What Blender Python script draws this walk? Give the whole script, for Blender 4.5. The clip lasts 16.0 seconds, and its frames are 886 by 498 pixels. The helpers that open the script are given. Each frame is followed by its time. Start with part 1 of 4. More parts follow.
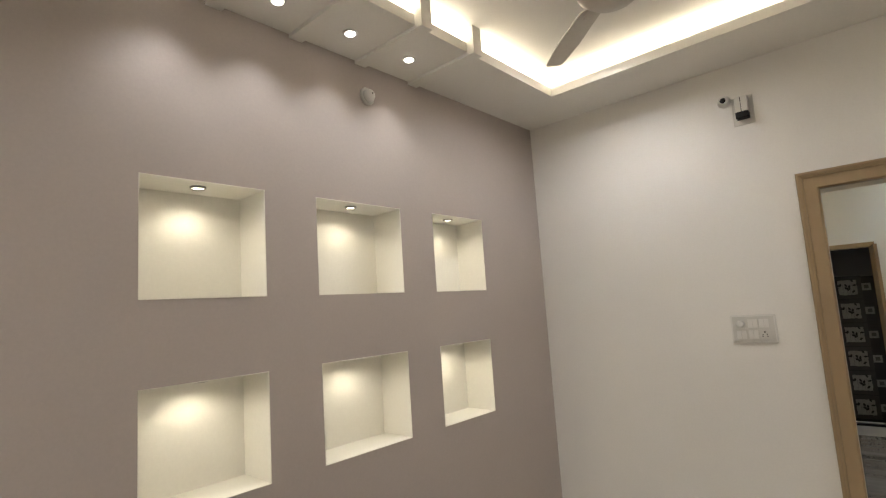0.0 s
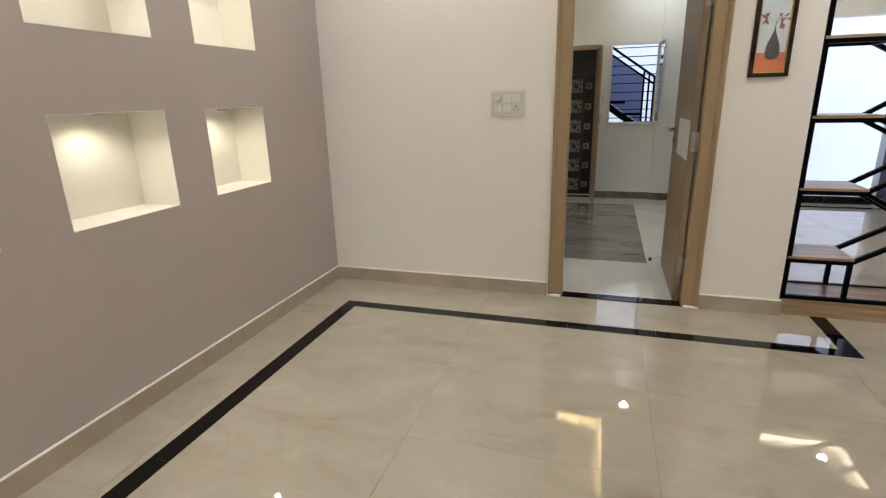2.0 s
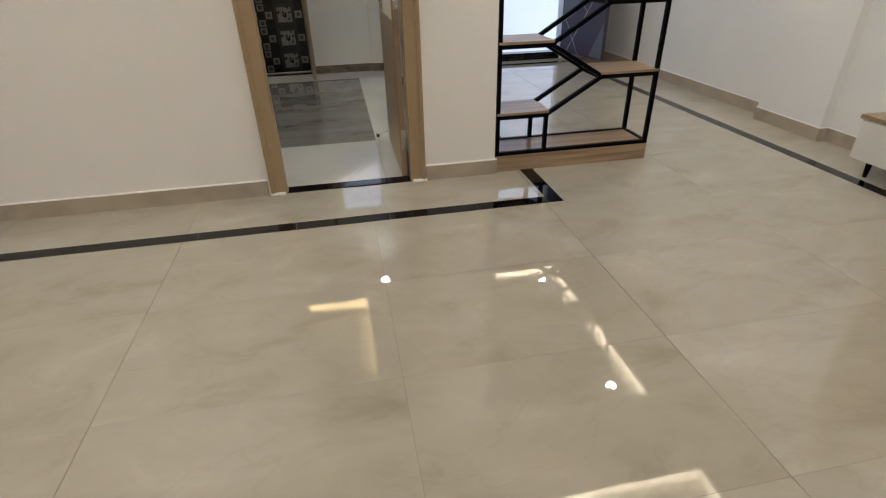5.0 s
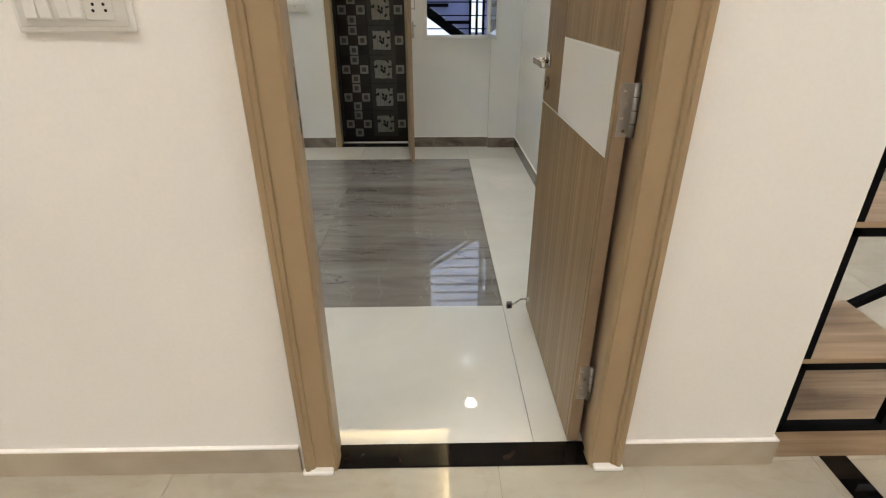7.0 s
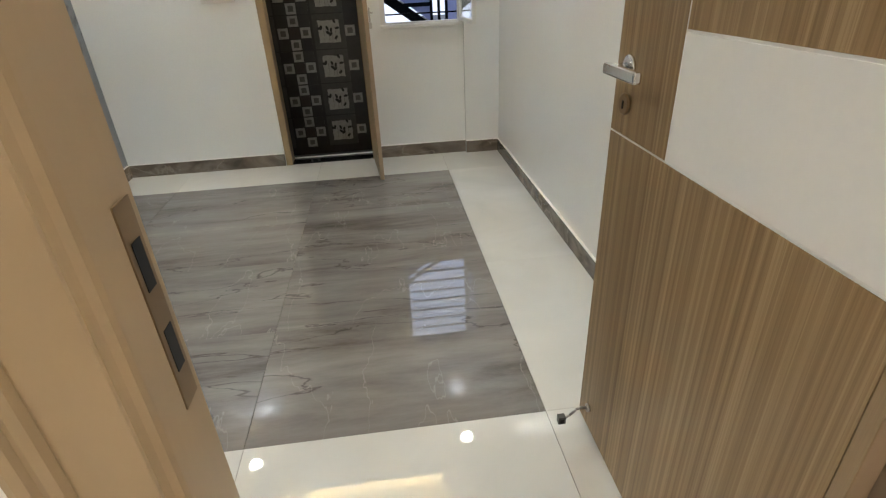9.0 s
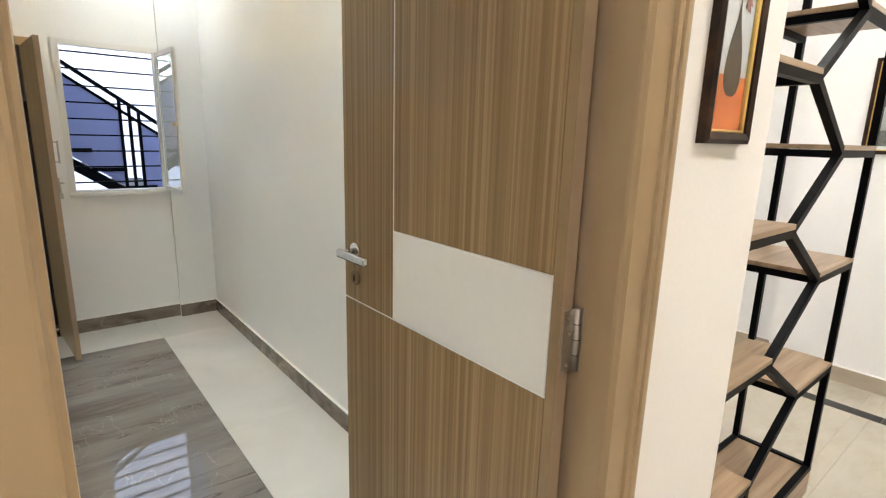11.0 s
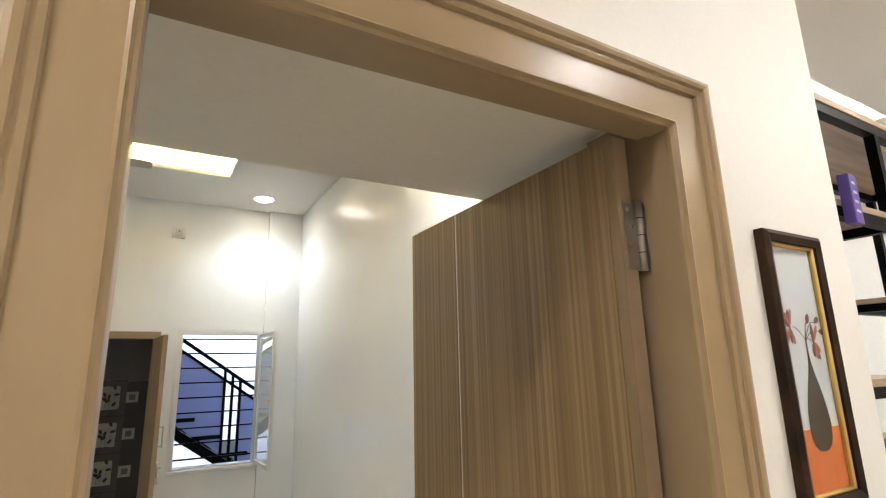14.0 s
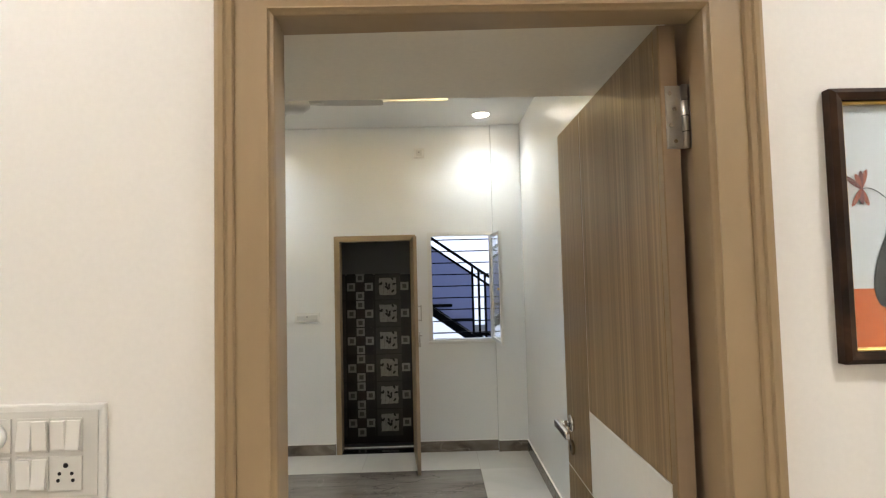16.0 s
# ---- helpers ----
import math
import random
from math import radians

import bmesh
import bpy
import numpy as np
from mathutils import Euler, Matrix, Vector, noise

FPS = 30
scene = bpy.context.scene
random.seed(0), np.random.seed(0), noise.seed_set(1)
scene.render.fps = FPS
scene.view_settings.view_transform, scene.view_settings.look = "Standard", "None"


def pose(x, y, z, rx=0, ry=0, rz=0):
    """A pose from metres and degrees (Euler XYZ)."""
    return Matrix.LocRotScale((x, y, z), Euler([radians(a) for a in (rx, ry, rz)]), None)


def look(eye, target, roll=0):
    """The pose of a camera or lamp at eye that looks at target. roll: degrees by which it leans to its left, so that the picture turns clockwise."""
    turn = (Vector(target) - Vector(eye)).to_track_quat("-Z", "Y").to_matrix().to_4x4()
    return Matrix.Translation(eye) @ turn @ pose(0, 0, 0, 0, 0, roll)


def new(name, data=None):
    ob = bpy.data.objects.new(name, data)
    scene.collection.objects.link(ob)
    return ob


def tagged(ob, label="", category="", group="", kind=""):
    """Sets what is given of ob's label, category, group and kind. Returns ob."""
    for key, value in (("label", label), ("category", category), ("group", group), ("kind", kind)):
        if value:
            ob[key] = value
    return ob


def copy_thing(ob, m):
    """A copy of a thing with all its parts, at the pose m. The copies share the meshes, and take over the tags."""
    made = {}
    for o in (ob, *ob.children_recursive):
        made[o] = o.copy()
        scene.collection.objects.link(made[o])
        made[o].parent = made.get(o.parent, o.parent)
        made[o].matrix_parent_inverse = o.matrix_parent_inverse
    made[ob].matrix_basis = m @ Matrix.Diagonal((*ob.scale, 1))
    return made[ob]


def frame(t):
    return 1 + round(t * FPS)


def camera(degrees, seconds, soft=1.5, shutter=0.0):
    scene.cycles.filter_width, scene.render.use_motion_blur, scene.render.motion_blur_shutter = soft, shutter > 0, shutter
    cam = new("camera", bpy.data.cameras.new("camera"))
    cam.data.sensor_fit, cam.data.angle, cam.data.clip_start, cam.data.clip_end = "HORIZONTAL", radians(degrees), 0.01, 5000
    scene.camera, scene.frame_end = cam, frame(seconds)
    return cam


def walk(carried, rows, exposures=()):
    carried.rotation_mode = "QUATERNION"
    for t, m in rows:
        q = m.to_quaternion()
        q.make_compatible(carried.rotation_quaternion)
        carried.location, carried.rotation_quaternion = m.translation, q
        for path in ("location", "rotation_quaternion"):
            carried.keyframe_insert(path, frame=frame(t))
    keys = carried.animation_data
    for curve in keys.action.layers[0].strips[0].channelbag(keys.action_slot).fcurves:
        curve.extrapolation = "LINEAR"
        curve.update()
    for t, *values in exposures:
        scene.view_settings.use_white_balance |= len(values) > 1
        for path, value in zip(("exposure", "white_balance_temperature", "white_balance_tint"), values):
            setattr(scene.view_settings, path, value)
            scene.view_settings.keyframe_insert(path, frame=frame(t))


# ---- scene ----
cam = camera(82.0, 16.0, soft=1.25)
PATH = [
    (0, (-0.148, -3.364, 1.529), (-1.464, -1.876, 1.762), -3.8),
    (0.5, (-0.136, -3.356, 1.497), (-1.465, -1.864, 1.573), -3.1),
    (1, (-0.134, -3.351, 1.449), (-1.4, -1.81, 1.296), -2.4),
    (1.5, (-0.147, -3.36, 1.382), (-1.205, -1.704, 1.012), -1.9),
    (2, (-0.184, -3.395, 1.339), (-0.767, -1.567, 0.773), -1.5),
    (2.5, (-0.174, -3.411, 1.302), (-0.287, -1.565, 0.54), -1.7),
    (3, (-0.184, -3.394, 1.234), (0.056, -1.653, 0.28), -1.9),
    (3.2, (-0.129, -3.389, 1.217), (0.208, -1.704, 0.194), -2.3),
    (5.3, (-0.013, -2.776, 1.236), (0.289, -1.06, 0.253), -1.1),
    (5.5, (-0.046, -2.588, 1.235), (0.167, -0.845, 0.278), -0.6),
    (6, (-0.075, -2.086, 1.242), (0.036, -0.307, 0.335), -0.4),
    (6.5, (-0.07, -1.581, 1.256), (-0.015, 0.21, 0.368), -0.2),
    (7, (-0.111, -1.101, 1.277), (-0.079, 0.694, 0.396), -0.1),
    (7.5, (-0.104, -0.645, 1.286), (-0.126, 1.161, 0.426), -0.7),
    (8, (-0.137, -0.281, 1.269), (-0.214, 1.525, 0.411), -1.2),
    (8.2, (-0.148, -0.159, 1.273), (-0.248, 1.637, 0.399), -1.3),
    (10.3, (-0.393, -0.552, 1.261), (0.518, 0.95, 0.305), -0.2),
    (10.5, (-0.405, -0.555, 1.305), (0.582, 0.968, 0.466), 0.7),
    (11, (-0.411, -0.454, 1.409), (0.826, 1.057, 0.979), 1.5),
    (11.5, (-0.41, -0.382, 1.509), (0.957, 1.076, 1.418), 1.1),
    (12, (-0.412, -0.387, 1.627), (0.966, 1.055, 1.772), -0.2),
    (12.5, (-0.431, -0.384, 1.642), (0.96, 1.024, 1.929), 0.2),
    (13, (-0.44, -0.383, 1.643), (0.955, 1.017, 1.95), 0.4),
    (13.5, (-0.428, -0.387, 1.658), (0.853, 1.112, 1.989), -0.9),
    (14, (-0.376, -0.496, 1.658), (0.594, 1.196, 2.103), -1.3),
    (14.5, (-0.31, -0.651, 1.665), (0.28, 1.193, 2.168), -1.3),
    (15, (-0.284, -0.82, 1.636), (0.091, 1.098, 2.06), -1.5),
    (15.5, (-0.24, -0.893, 1.62), (-0.004, 1.071, 1.912), -1.5),
    (16, (-0.137, -0.875, 1.58), (-0.101, 1.122, 1.677), -1.4),
]
walk(cam, [(t, look(eye, target, roll)) for t, eye, target, roll in PATH],
     exposures=[(0.0, 1.03), (0.5, 1.08), (1.0, 1.35), (1.5, 1.4), (2.0, 1.35), (3.2, 1.35), (5.5, 1.25), (6.0, 1.78), (6.5, 1.93), (7.0, 1.9), (8.0, 2.04), (10.5, 2.08), (11.0, 2.24), (11.5, 2.2), (13.0, 2.12), (14.0, 2.04), (16.0, 1.85)])

# ---- world and light ----
world = bpy.data.worlds.new("world")
scene.world = world
world.use_nodes = True
wt = world.node_tree
sky = wt.nodes.new("ShaderNodeTexSky")
sky.sky_type, sky.sun_disc = "NISHITA", False
sky.sun_elevation, sky.sun_rotation = radians(50), radians(200)
wt.links.new(sky.outputs[0], wt.nodes["Background"].inputs[0])
wt.nodes["Background"].inputs[1].default_value = 0.15

sun = new("sun", bpy.data.lights.new("sun", "SUN"))
sun.data.energy, sun.data.angle, sun.data.color = 1.0, radians(10), (1.0, 0.97, 0.93)
sun.rotation_euler = (radians(40), 0, radians(20))

WARM = (1.0, 0.925, 0.76)
NEUTRAL = (1.0, 0.99, 1.0)
COOL = (0.85, 0.94, 1.0)


def area_lamp(name, x, y, z, sx, sy, watts, color, up=False):
    ob = new(name, bpy.data.lights.new(name, "AREA"))
    ob.data.shape, ob.data.size, ob.data.size_y = "RECTANGLE", sx, sy
    ob.data.energy, ob.data.color = watts, color
    ob.location = (x, y, z)
    if up:
        ob.rotation_euler = (math.pi, 0, 0)
    return ob


def spot_lamp(name, x, y, z, watts, color, degrees=110, blend=0.6, r=0.03):
    ob = new(name, bpy.data.lights.new(name, "SPOT"))
    ob.data.energy, ob.data.color, ob.data.spot_size, ob.data.spot_blend = watts, color, radians(degrees), blend
    ob.data.shadow_soft_size = r
    ob.location = (x, y, z)
    return ob


# heights and plan
H = 2.86          # hall ceiling border
TRAY = 3.0        # hall ceiling tray
H2 = 2.93         # bedroom ceiling
XL, XR = -2.14, 3.40
YS = -5.3
TX0, TX1, TY0, TY1 = -1.69, 2.81, -4.7, -0.45      # hall tray
FX0, FX1, FY0, FY1 = 1.45, 2.83, 0.46, 3.2         # foyer tray
CX0, CX1, CY0, CY1 = -1.55, 0.0, 0.95, 3.04        # bedroom coffer

COVE = 4.5
for nm, x, y, sx, sy in (("cove_lamp", (TX0 + TX1) / 2, TY1 + 0.06, TX1 - TX0, 0.05), ("cove_lamp", (TX0 + TX1) / 2, TY0 - 0.06, TX1 - TX0, 0.05),
                         ("cove_lamp", TX0 - 0.06, (TY0 + TY1) / 2, 0.05, TY1 - TY0), ("cove_lamp", TX1 + 0.06, (TY0 + TY1) / 2, 0.05, TY1 - TY0)):
    area_lamp(nm, x, y, H + 0.045, sx, sy, COVE * max(sx, sy) / 4, WARM, True)
for x, y, sx, sy in (((FX0 + FX1) / 2, FY1 + 0.06, FX1 - FX0, 0.05), ((FX0 + FX1) / 2, FY0 - 0.06, FX1 - FX0, 0.05),
                     (FX0 - 0.06, (FY0 + FY1) / 2, 0.05, FY1 - FY0), (FX1 + 0.06, (FY0 + FY1) / 2, 0.05, FY1 - FY0)):
    area_lamp("cove_lamp", x, y, H + 0.045, sx, sy, COVE * max(sx, sy) / 4, WARM, True)
for x, y, sx, sy in (((CX0 + CX1) / 2, CY1 + 0.05, CX1 - CX0, 0.04), ((CX0 + CX1) / 2, CY0 - 0.05, CX1 - CX0, 0.04),
                     (CX0 - 0.05, (CY0 + CY1) / 2, 0.04, CY1 - CY0), (CX1 + 0.05, (CY0 + CY1) / 2, 0.04, CY1 - CY0)):
    area_lamp("coffer_lamp", x, y, H2 + 0.04, sx, sy, 2.3 * max(sx, sy) / 2, (1.0, 0.78, 0.40), True)

# downlights: place, height, watts, colour
# The y -2.66 lamp is unseen, added along the pattern to brighten the wall.
DOWN = [(-1.94, -1.90, H, 5, NEUTRAL), (-1.94, -1.51, H, 5, NEUTRAL), (-1.94, -2.28, H, 5, NEUTRAL), (-1.94, -2.66, H, 5, NEUTRAL),
        (2.47, -0.90, TRAY, 20.5, NEUTRAL), (1.2, -0.86, TRAY, 20.5, NEUTRAL), (-1.30, -0.80, TRAY, 20.5, NEUTRAL),
        # The row at y -4.2 is unseen, added in the rear of the hall.
        (-1.30, -4.2, TRAY, 20.5, NEUTRAL), (0.56, -4.2, TRAY, 20.5, NEUTRAL), (2.47, -4.2, TRAY, 20.5, NEUTRAL),
        (2.55, 0.75, TRAY, 11, NEUTRAL), (2.57, 2.95, TRAY, 11, NEUTRAL), (1.7, 0.75, TRAY, 11, NEUTRAL),
        (0.29, 3.40, H2, 14, COOL), (-1.83, 3.40, H2, 22, COOL),
        (0.29, 0.98, H2, 24, COOL), (-1.83, 0.98, H2, 31, COOL)]
for x, y, z, w, c in DOWN:
    spot_lamp("downlight_lamp", x, y, z - 0.020, w, c, 105 if w < 6 else (142 if z == H2 else 165), 1.0 if z == H2 else 0.75, 0.045)

# ---- materials ----
def mat(name, color, rough=0.5, metal=0.0, bump=0.0, scale=60.0, vary=0.06, stretch=(1, 1, 1), rand=0.0, coat=0.0, emit=0.0, big=2.0, spec=0.5):
    """Plain surface with fine grain, broad stains and relief."""
    m = bpy.data.materials.new(name)
    m.use_nodes = True
    n, l = m.node_tree.nodes, m.node_tree.links
    b = n["Principled BSDF"]
    b.inputs["Roughness"].default_value, b.inputs["Metallic"].default_value = rough, metal
    b.inputs["Coat Weight"].default_value, b.inputs["Specular IOR Level"].default_value = coat, spec
    tc = n.new("ShaderNodeTexCoord")
    mp = n.new("ShaderNodeMapping")
    mp.inputs["Scale"].default_value = stretch
    l.new(tc.outputs["Object"], mp.inputs[0])
    fine, wide = n.new("ShaderNodeTexNoise"), n.new("ShaderNodeTexNoise")
    fine.inputs["Scale"].default_value, fine.inputs["Detail"].default_value = scale, 4
    wide.inputs["Scale"].default_value, wide.inputs["Detail"].default_value = big, 3
    l.new(mp.outputs[0], fine.inputs[0])
    l.new(mp.outputs[0], wide.inputs[0])
    mix = n.new("ShaderNodeMath")
    mix.operation = "ADD"
    l.new(fine.outputs[0], mix.inputs[0])
    l.new(wide.outputs[0], mix.inputs[1])
    last = mix.outputs[0]
    if rand:
        info = n.new("ShaderNodeObjectInfo")
        mul = n.new("ShaderNodeMath")
        mul.operation, mul.inputs[2].default_value = "MULTIPLY_ADD", -rand / 2
        mul.inputs[1].default_value = rand
        l.new(info.outputs["Random"], mul.inputs[0])
        add = n.new("ShaderNodeMath")
        l.new(last, add.inputs[0])
        l.new(mul.outputs[0], add.inputs[1])
        last = add.outputs[0]
    mr = n.new("ShaderNodeMapRange")
    mr.inputs["From Min"].default_value, mr.inputs["From Max"].default_value = 0.6, 1.4
    mr.inputs["To Min"].default_value, mr.inputs["To Max"].default_value = 1 - vary, 1 + vary
    l.new(last, mr.inputs[0])
    col = n.new("ShaderNodeVectorMath")
    col.operation = "SCALE"
    col.inputs[0].default_value = color
    l.new(mr.outputs[0], col.inputs["Scale"])
    l.new(col.outputs[0], b.inputs["Base Color"])
    if bump:
        bp = n.new("ShaderNodeBump")
        bp.inputs["Strength"].default_value, bp.inputs["Distance"].default_value = bump, 0.002
        l.new(fine.outputs[0], bp.inputs["Height"])
        l.new(bp.outputs[0], b.inputs["Normal"])
    if emit:
        b.inputs["Emission Color"].default_value = (*color, 1)
        b.inputs["Emission Strength"].default_value = emit
    return m


def ramp_mat(name, stops, rough, stretch, scale, distort=0.0, detail=6, rand=0.0, bump=0.0, vein=None, ior=1.5, grit=0.5):
    """Streaked or clouded surface: a noise through a colour ramp, with optional thin veins."""
    m = bpy.data.materials.new(name)
    m.use_nodes = True
    n, l = m.node_tree.nodes, m.node_tree.links
    b = n["Principled BSDF"]
    b.inputs["Roughness"].default_value, b.inputs["IOR"].default_value = rough, ior
    tc, mp, info = n.new("ShaderNodeTexCoord"), n.new("ShaderNodeMapping"), n.new("ShaderNodeObjectInfo")
    mp.inputs["Scale"].default_value = stretch
    shift = n.new("ShaderNodeVectorMath")
    shift.operation = "SCALE"
    shift.inputs[0].default_value = (37.0, 91.0, 53.0)
    l.new(info.outputs["Random"], shift.inputs["Scale"])
    add = n.new("ShaderNodeVectorMath")
    l.new(tc.outputs["Object"], add.inputs[0])
    if rand:
        l.new(shift.outputs[0], add.inputs[1])
    l.new(add.outputs[0], mp.inputs[0])
    nz = n.new("ShaderNodeTexNoise")
    nz.inputs["Scale"].default_value, nz.inputs["Detail"].default_value, nz.inputs["Distortion"].default_value = scale, detail, distort
    nz.inputs["Roughness"].default_value = grit
    l.new(mp.outputs[0], nz.inputs[0])
    rp = n.new("ShaderNodeValToRGB")
    els = rp.color_ramp.elements
    els[0].position, els[0].color = stops[0][0], (*stops[0][1], 1)
    els[1].position, els[1].color = stops[-1][0], (*stops[-1][1], 1)
    for p, c in stops[1:-1]:
        e = els.new(p)
        e.color = (*c, 1)
    l.new(nz.outputs[0], rp.inputs[0])
    last = rp.outputs[0]
    if vein:
        vcol, vscale, width, amount = vein
        vn = n.new("ShaderNodeTexNoise")
        vn.inputs["Scale"].default_value, vn.inputs["Detail"].default_value, vn.inputs["Distortion"].default_value = vscale, 7, 0.5
        l.new(mp.outputs[0], vn.inputs[0])
        sub = n.new("ShaderNodeMath")
        sub.operation, sub.inputs[1].default_value = "SUBTRACT", 0.5
        l.new(vn.outputs[0], sub.inputs[0])
        ab = n.new("ShaderNodeMath")
        ab.operation = "ABSOLUTE"
        l.new(sub.outputs[0], ab.inputs[0])
        mr = n.new("ShaderNodeMapRange")
        mr.inputs["From Max"].default_value = width
        mr.inputs["To Min"].default_value, mr.inputs["To Max"].default_value = amount, 0
        l.new(ab.outputs[0], mr.inputs[0])
        mx = n.new("ShaderNodeMixRGB")
        mx.inputs[2].default_value = (*vcol, 1)
        l.new(mr.outputs[0], mx.inputs[0])
        l.new(last, mx.inputs[1])
        last = mx.outputs[0]
    l.new(last, b.inputs["Base Color"])
    if bump:
        bp = n.new("ShaderNodeBump")
        bp.inputs["Strength"].default_value, bp.inputs["Distance"].default_value = bump, 0.001
        l.new(nz.outputs[0], bp.inputs["Height"])
        l.new(bp.outputs[0], b.inputs["Normal"])
    return m


WALL = mat("cream_wall_paint", (0.80, 0.772, 0.728), 0.55, bump=0.12, scale=90, vary=0.03)
WALL2 = mat("white_wall_paint", (0.80, 0.795, 0.775), 0.27, bump=0.10, scale=90, vary=0.03)
MAUVE = mat("mauve_wall_paint", (0.445, 0.388, 0.352), 0.6, bump=0.12, scale=90, vary=0.04)
NICHE = mat("ivory_niche_paint", (0.81, 0.785, 0.715), 0.5, bump=0.10, scale=80, vary=0.03)
LOFT = mat("cream_loft_paint", (0.80, 0.735, 0.62), 0.65, bump=0.05, scale=80, vary=0.04)
CEIL = mat("ceiling_paint", (0.80, 0.775, 0.73), 0.7, bump=0.05, scale=80, vary=0.03)
SKIRT = ramp_mat("beige_skirting_tile", [(0.3, (0.36, 0.30, 0.225)), (0.7, (0.47, 0.40, 0.31))], 0.25, (1, 1, 1), 3.0, 1.0, rand=1)
SKIRT_TOP = mat("white_skirting_edge", (0.84, 0.81, 0.77), 0.5)
SKIRT2 = ramp_mat("brown_marble_skirting", [(0.3, (0.085, 0.068, 0.052)), (0.5, (0.16, 0.13, 0.10)), (0.7, (0.23, 0.19, 0.155))], 0.18, (1, 1, 2), 3.5, 1.5, rand=1, vein=((0.35, 0.30, 0.25), 2.0, 0.015, 0.5))
TILE = ramp_mat("cream_marble_tile", [(0.30, (0.345, 0.305, 0.232)), (0.44, (0.405, 0.364, 0.290)), (0.58, (0.432, 0.390, 0.314)), (0.74, (0.485, 0.444, 0.368))], 0.0, (1.3, 2.2, 1), 1.9, 0.5, rand=1, detail=11,
                vein=((0.31, 0.265, 0.185), 1.2, 0.010, 0.16), ior=1.85, grit=0.62)
TILE2 = ramp_mat("ivory_floor_tile", [(0.30, (0.53, 0.505, 0.45)), (0.7, (0.62, 0.595, 0.54))], 0.004, (1, 1, 1), 1.5, 1.0, rand=1, ior=1.62)
GREY = ramp_mat("grey_streaked_tile", [(0.30, (0.072, 0.061, 0.050)), (0.44, (0.160, 0.142, 0.124)), (0.56, (0.205, 0.185, 0.165)), (0.66, (0.235, 0.215, 0.193)), (0.80, (0.36, 0.335, 0.305))], 0.012, (0.55, 3.0, 1), 1.5, 0.25, detail=12, rand=1,
                vein=((0.045, 0.037, 0.030), 1.0, 0.005, 0.7), ior=1.62, grit=0.68)
BLACK = ramp_mat("black_granite", [(0.4, (0.003, 0.0025, 0.0025)), (0.64, (0.008, 0.006, 0.005)), (0.76, (0.07, 0.04, 0.028))], 0.05, (1, 1, 1), 7, 2.0, rand=1, ior=1.32)
# thin pale cracks running across the grey tiles
gt = GREY.node_tree
gbs = gt.nodes["Principled BSDF"]
gsrc = gbs.inputs["Base Color"].links[0].from_socket
gtc, gmp, gnz = gt.nodes.new("ShaderNodeTexCoord"), gt.nodes.new("ShaderNodeMapping"), gt.nodes.new("ShaderNodeTexNoise")
gmp.inputs["Scale"].default_value, gmp.inputs["Rotation"].default_value = (1.7, 0.55, 1), (0, 0, radians(-14))
gnz.inputs["Scale"].default_value, gnz.inputs["Detail"].default_value = 1.0, 6
ginfo, gshift, gadd = gt.nodes.new("ShaderNodeObjectInfo"), gt.nodes.new("ShaderNodeVectorMath"), gt.nodes.new("ShaderNodeVectorMath")
gshift.operation, gshift.inputs[0].default_value = "SCALE", (61.0, 23.0, 11.0)
gt.links.new(ginfo.outputs["Random"], gshift.inputs["Scale"])
gt.links.new(gtc.outputs["Object"], gadd.inputs[0])
gt.links.new(gshift.outputs[0], gadd.inputs[1])
gt.links.new(gadd.outputs[0], gmp.inputs[0])
gt.links.new(gmp.outputs[0], gnz.inputs[0])
gsub, gabs, gmr = gt.nodes.new("ShaderNodeMath"), gt.nodes.new("ShaderNodeMath"), gt.nodes.new("ShaderNodeMapRange")
gsub.operation, gsub.inputs[1].default_value, gabs.operation = "SUBTRACT", 0.5, "ABSOLUTE"
gmr.inputs["From Max"].default_value, gmr.inputs["To Min"].default_value, gmr.inputs["To Max"].default_value = 0.0016, 0.35, 0.0
gt.links.new(gnz.outputs[0], gsub.inputs[0])
gt.links.new(gsub.outputs[0], gabs.inputs[0])
gt.links.new(gabs.outputs[0], gmr.inputs[0])
gmix = gt.nodes.new("ShaderNodeMixRGB")
gmix.inputs[2].default_value = (0.40, 0.37, 0.33, 1)
gt.links.new(gmr.outputs[0], gmix.inputs[0])
gt.links.new(gsrc, gmix.inputs[1])
gt.links.new(gmix.outputs[0], gbs.inputs["Base Color"])
GROUT = mat("grout", (0.27, 0.225, 0.17), 0.9)
FRAME = mat("brown_enamel_paint", (0.345, 0.246, 0.138), 0.33, bump=0.16, scale=26, vary=0.06, stretch=(1, 1, 0.35), coat=0.08, spec=0.4)
LAMIN = ramp_mat("walnut_laminate", [(0.30, (0.180, 0.112, 0.050)), (0.44, (0.245, 0.160, 0.077)), (0.54, (0.285, 0.192, 0.096)), (0.64, (0.365, 0.255, 0.138)), (0.74, (0.255, 0.168, 0.081))], 0.34, (58, 58, 0.18), 1.6, 0.1, detail=4, bump=0.04, vein=((0.095, 0.055, 0.024), 2.3, 0.020, 0.32), grit=0.62, ior=1.4)
EDGE = mat("brown_edge_lipping", (0.33, 0.235, 0.15), 0.45, vary=0.05)
LIP = mat("brown_lipping", (0.27, 0.185, 0.098), 0.4, vary=0.12, scale=40, stretch=(20, 20, 0.5))
WHITE_LAM = mat("white_laminate", (0.72, 0.70, 0.66), 0.35, vary=0.02)
STEEL = mat("brushed_steel", (0.46, 0.44, 0.41), 0.33, 1.0, bump=0.05, scale=200)
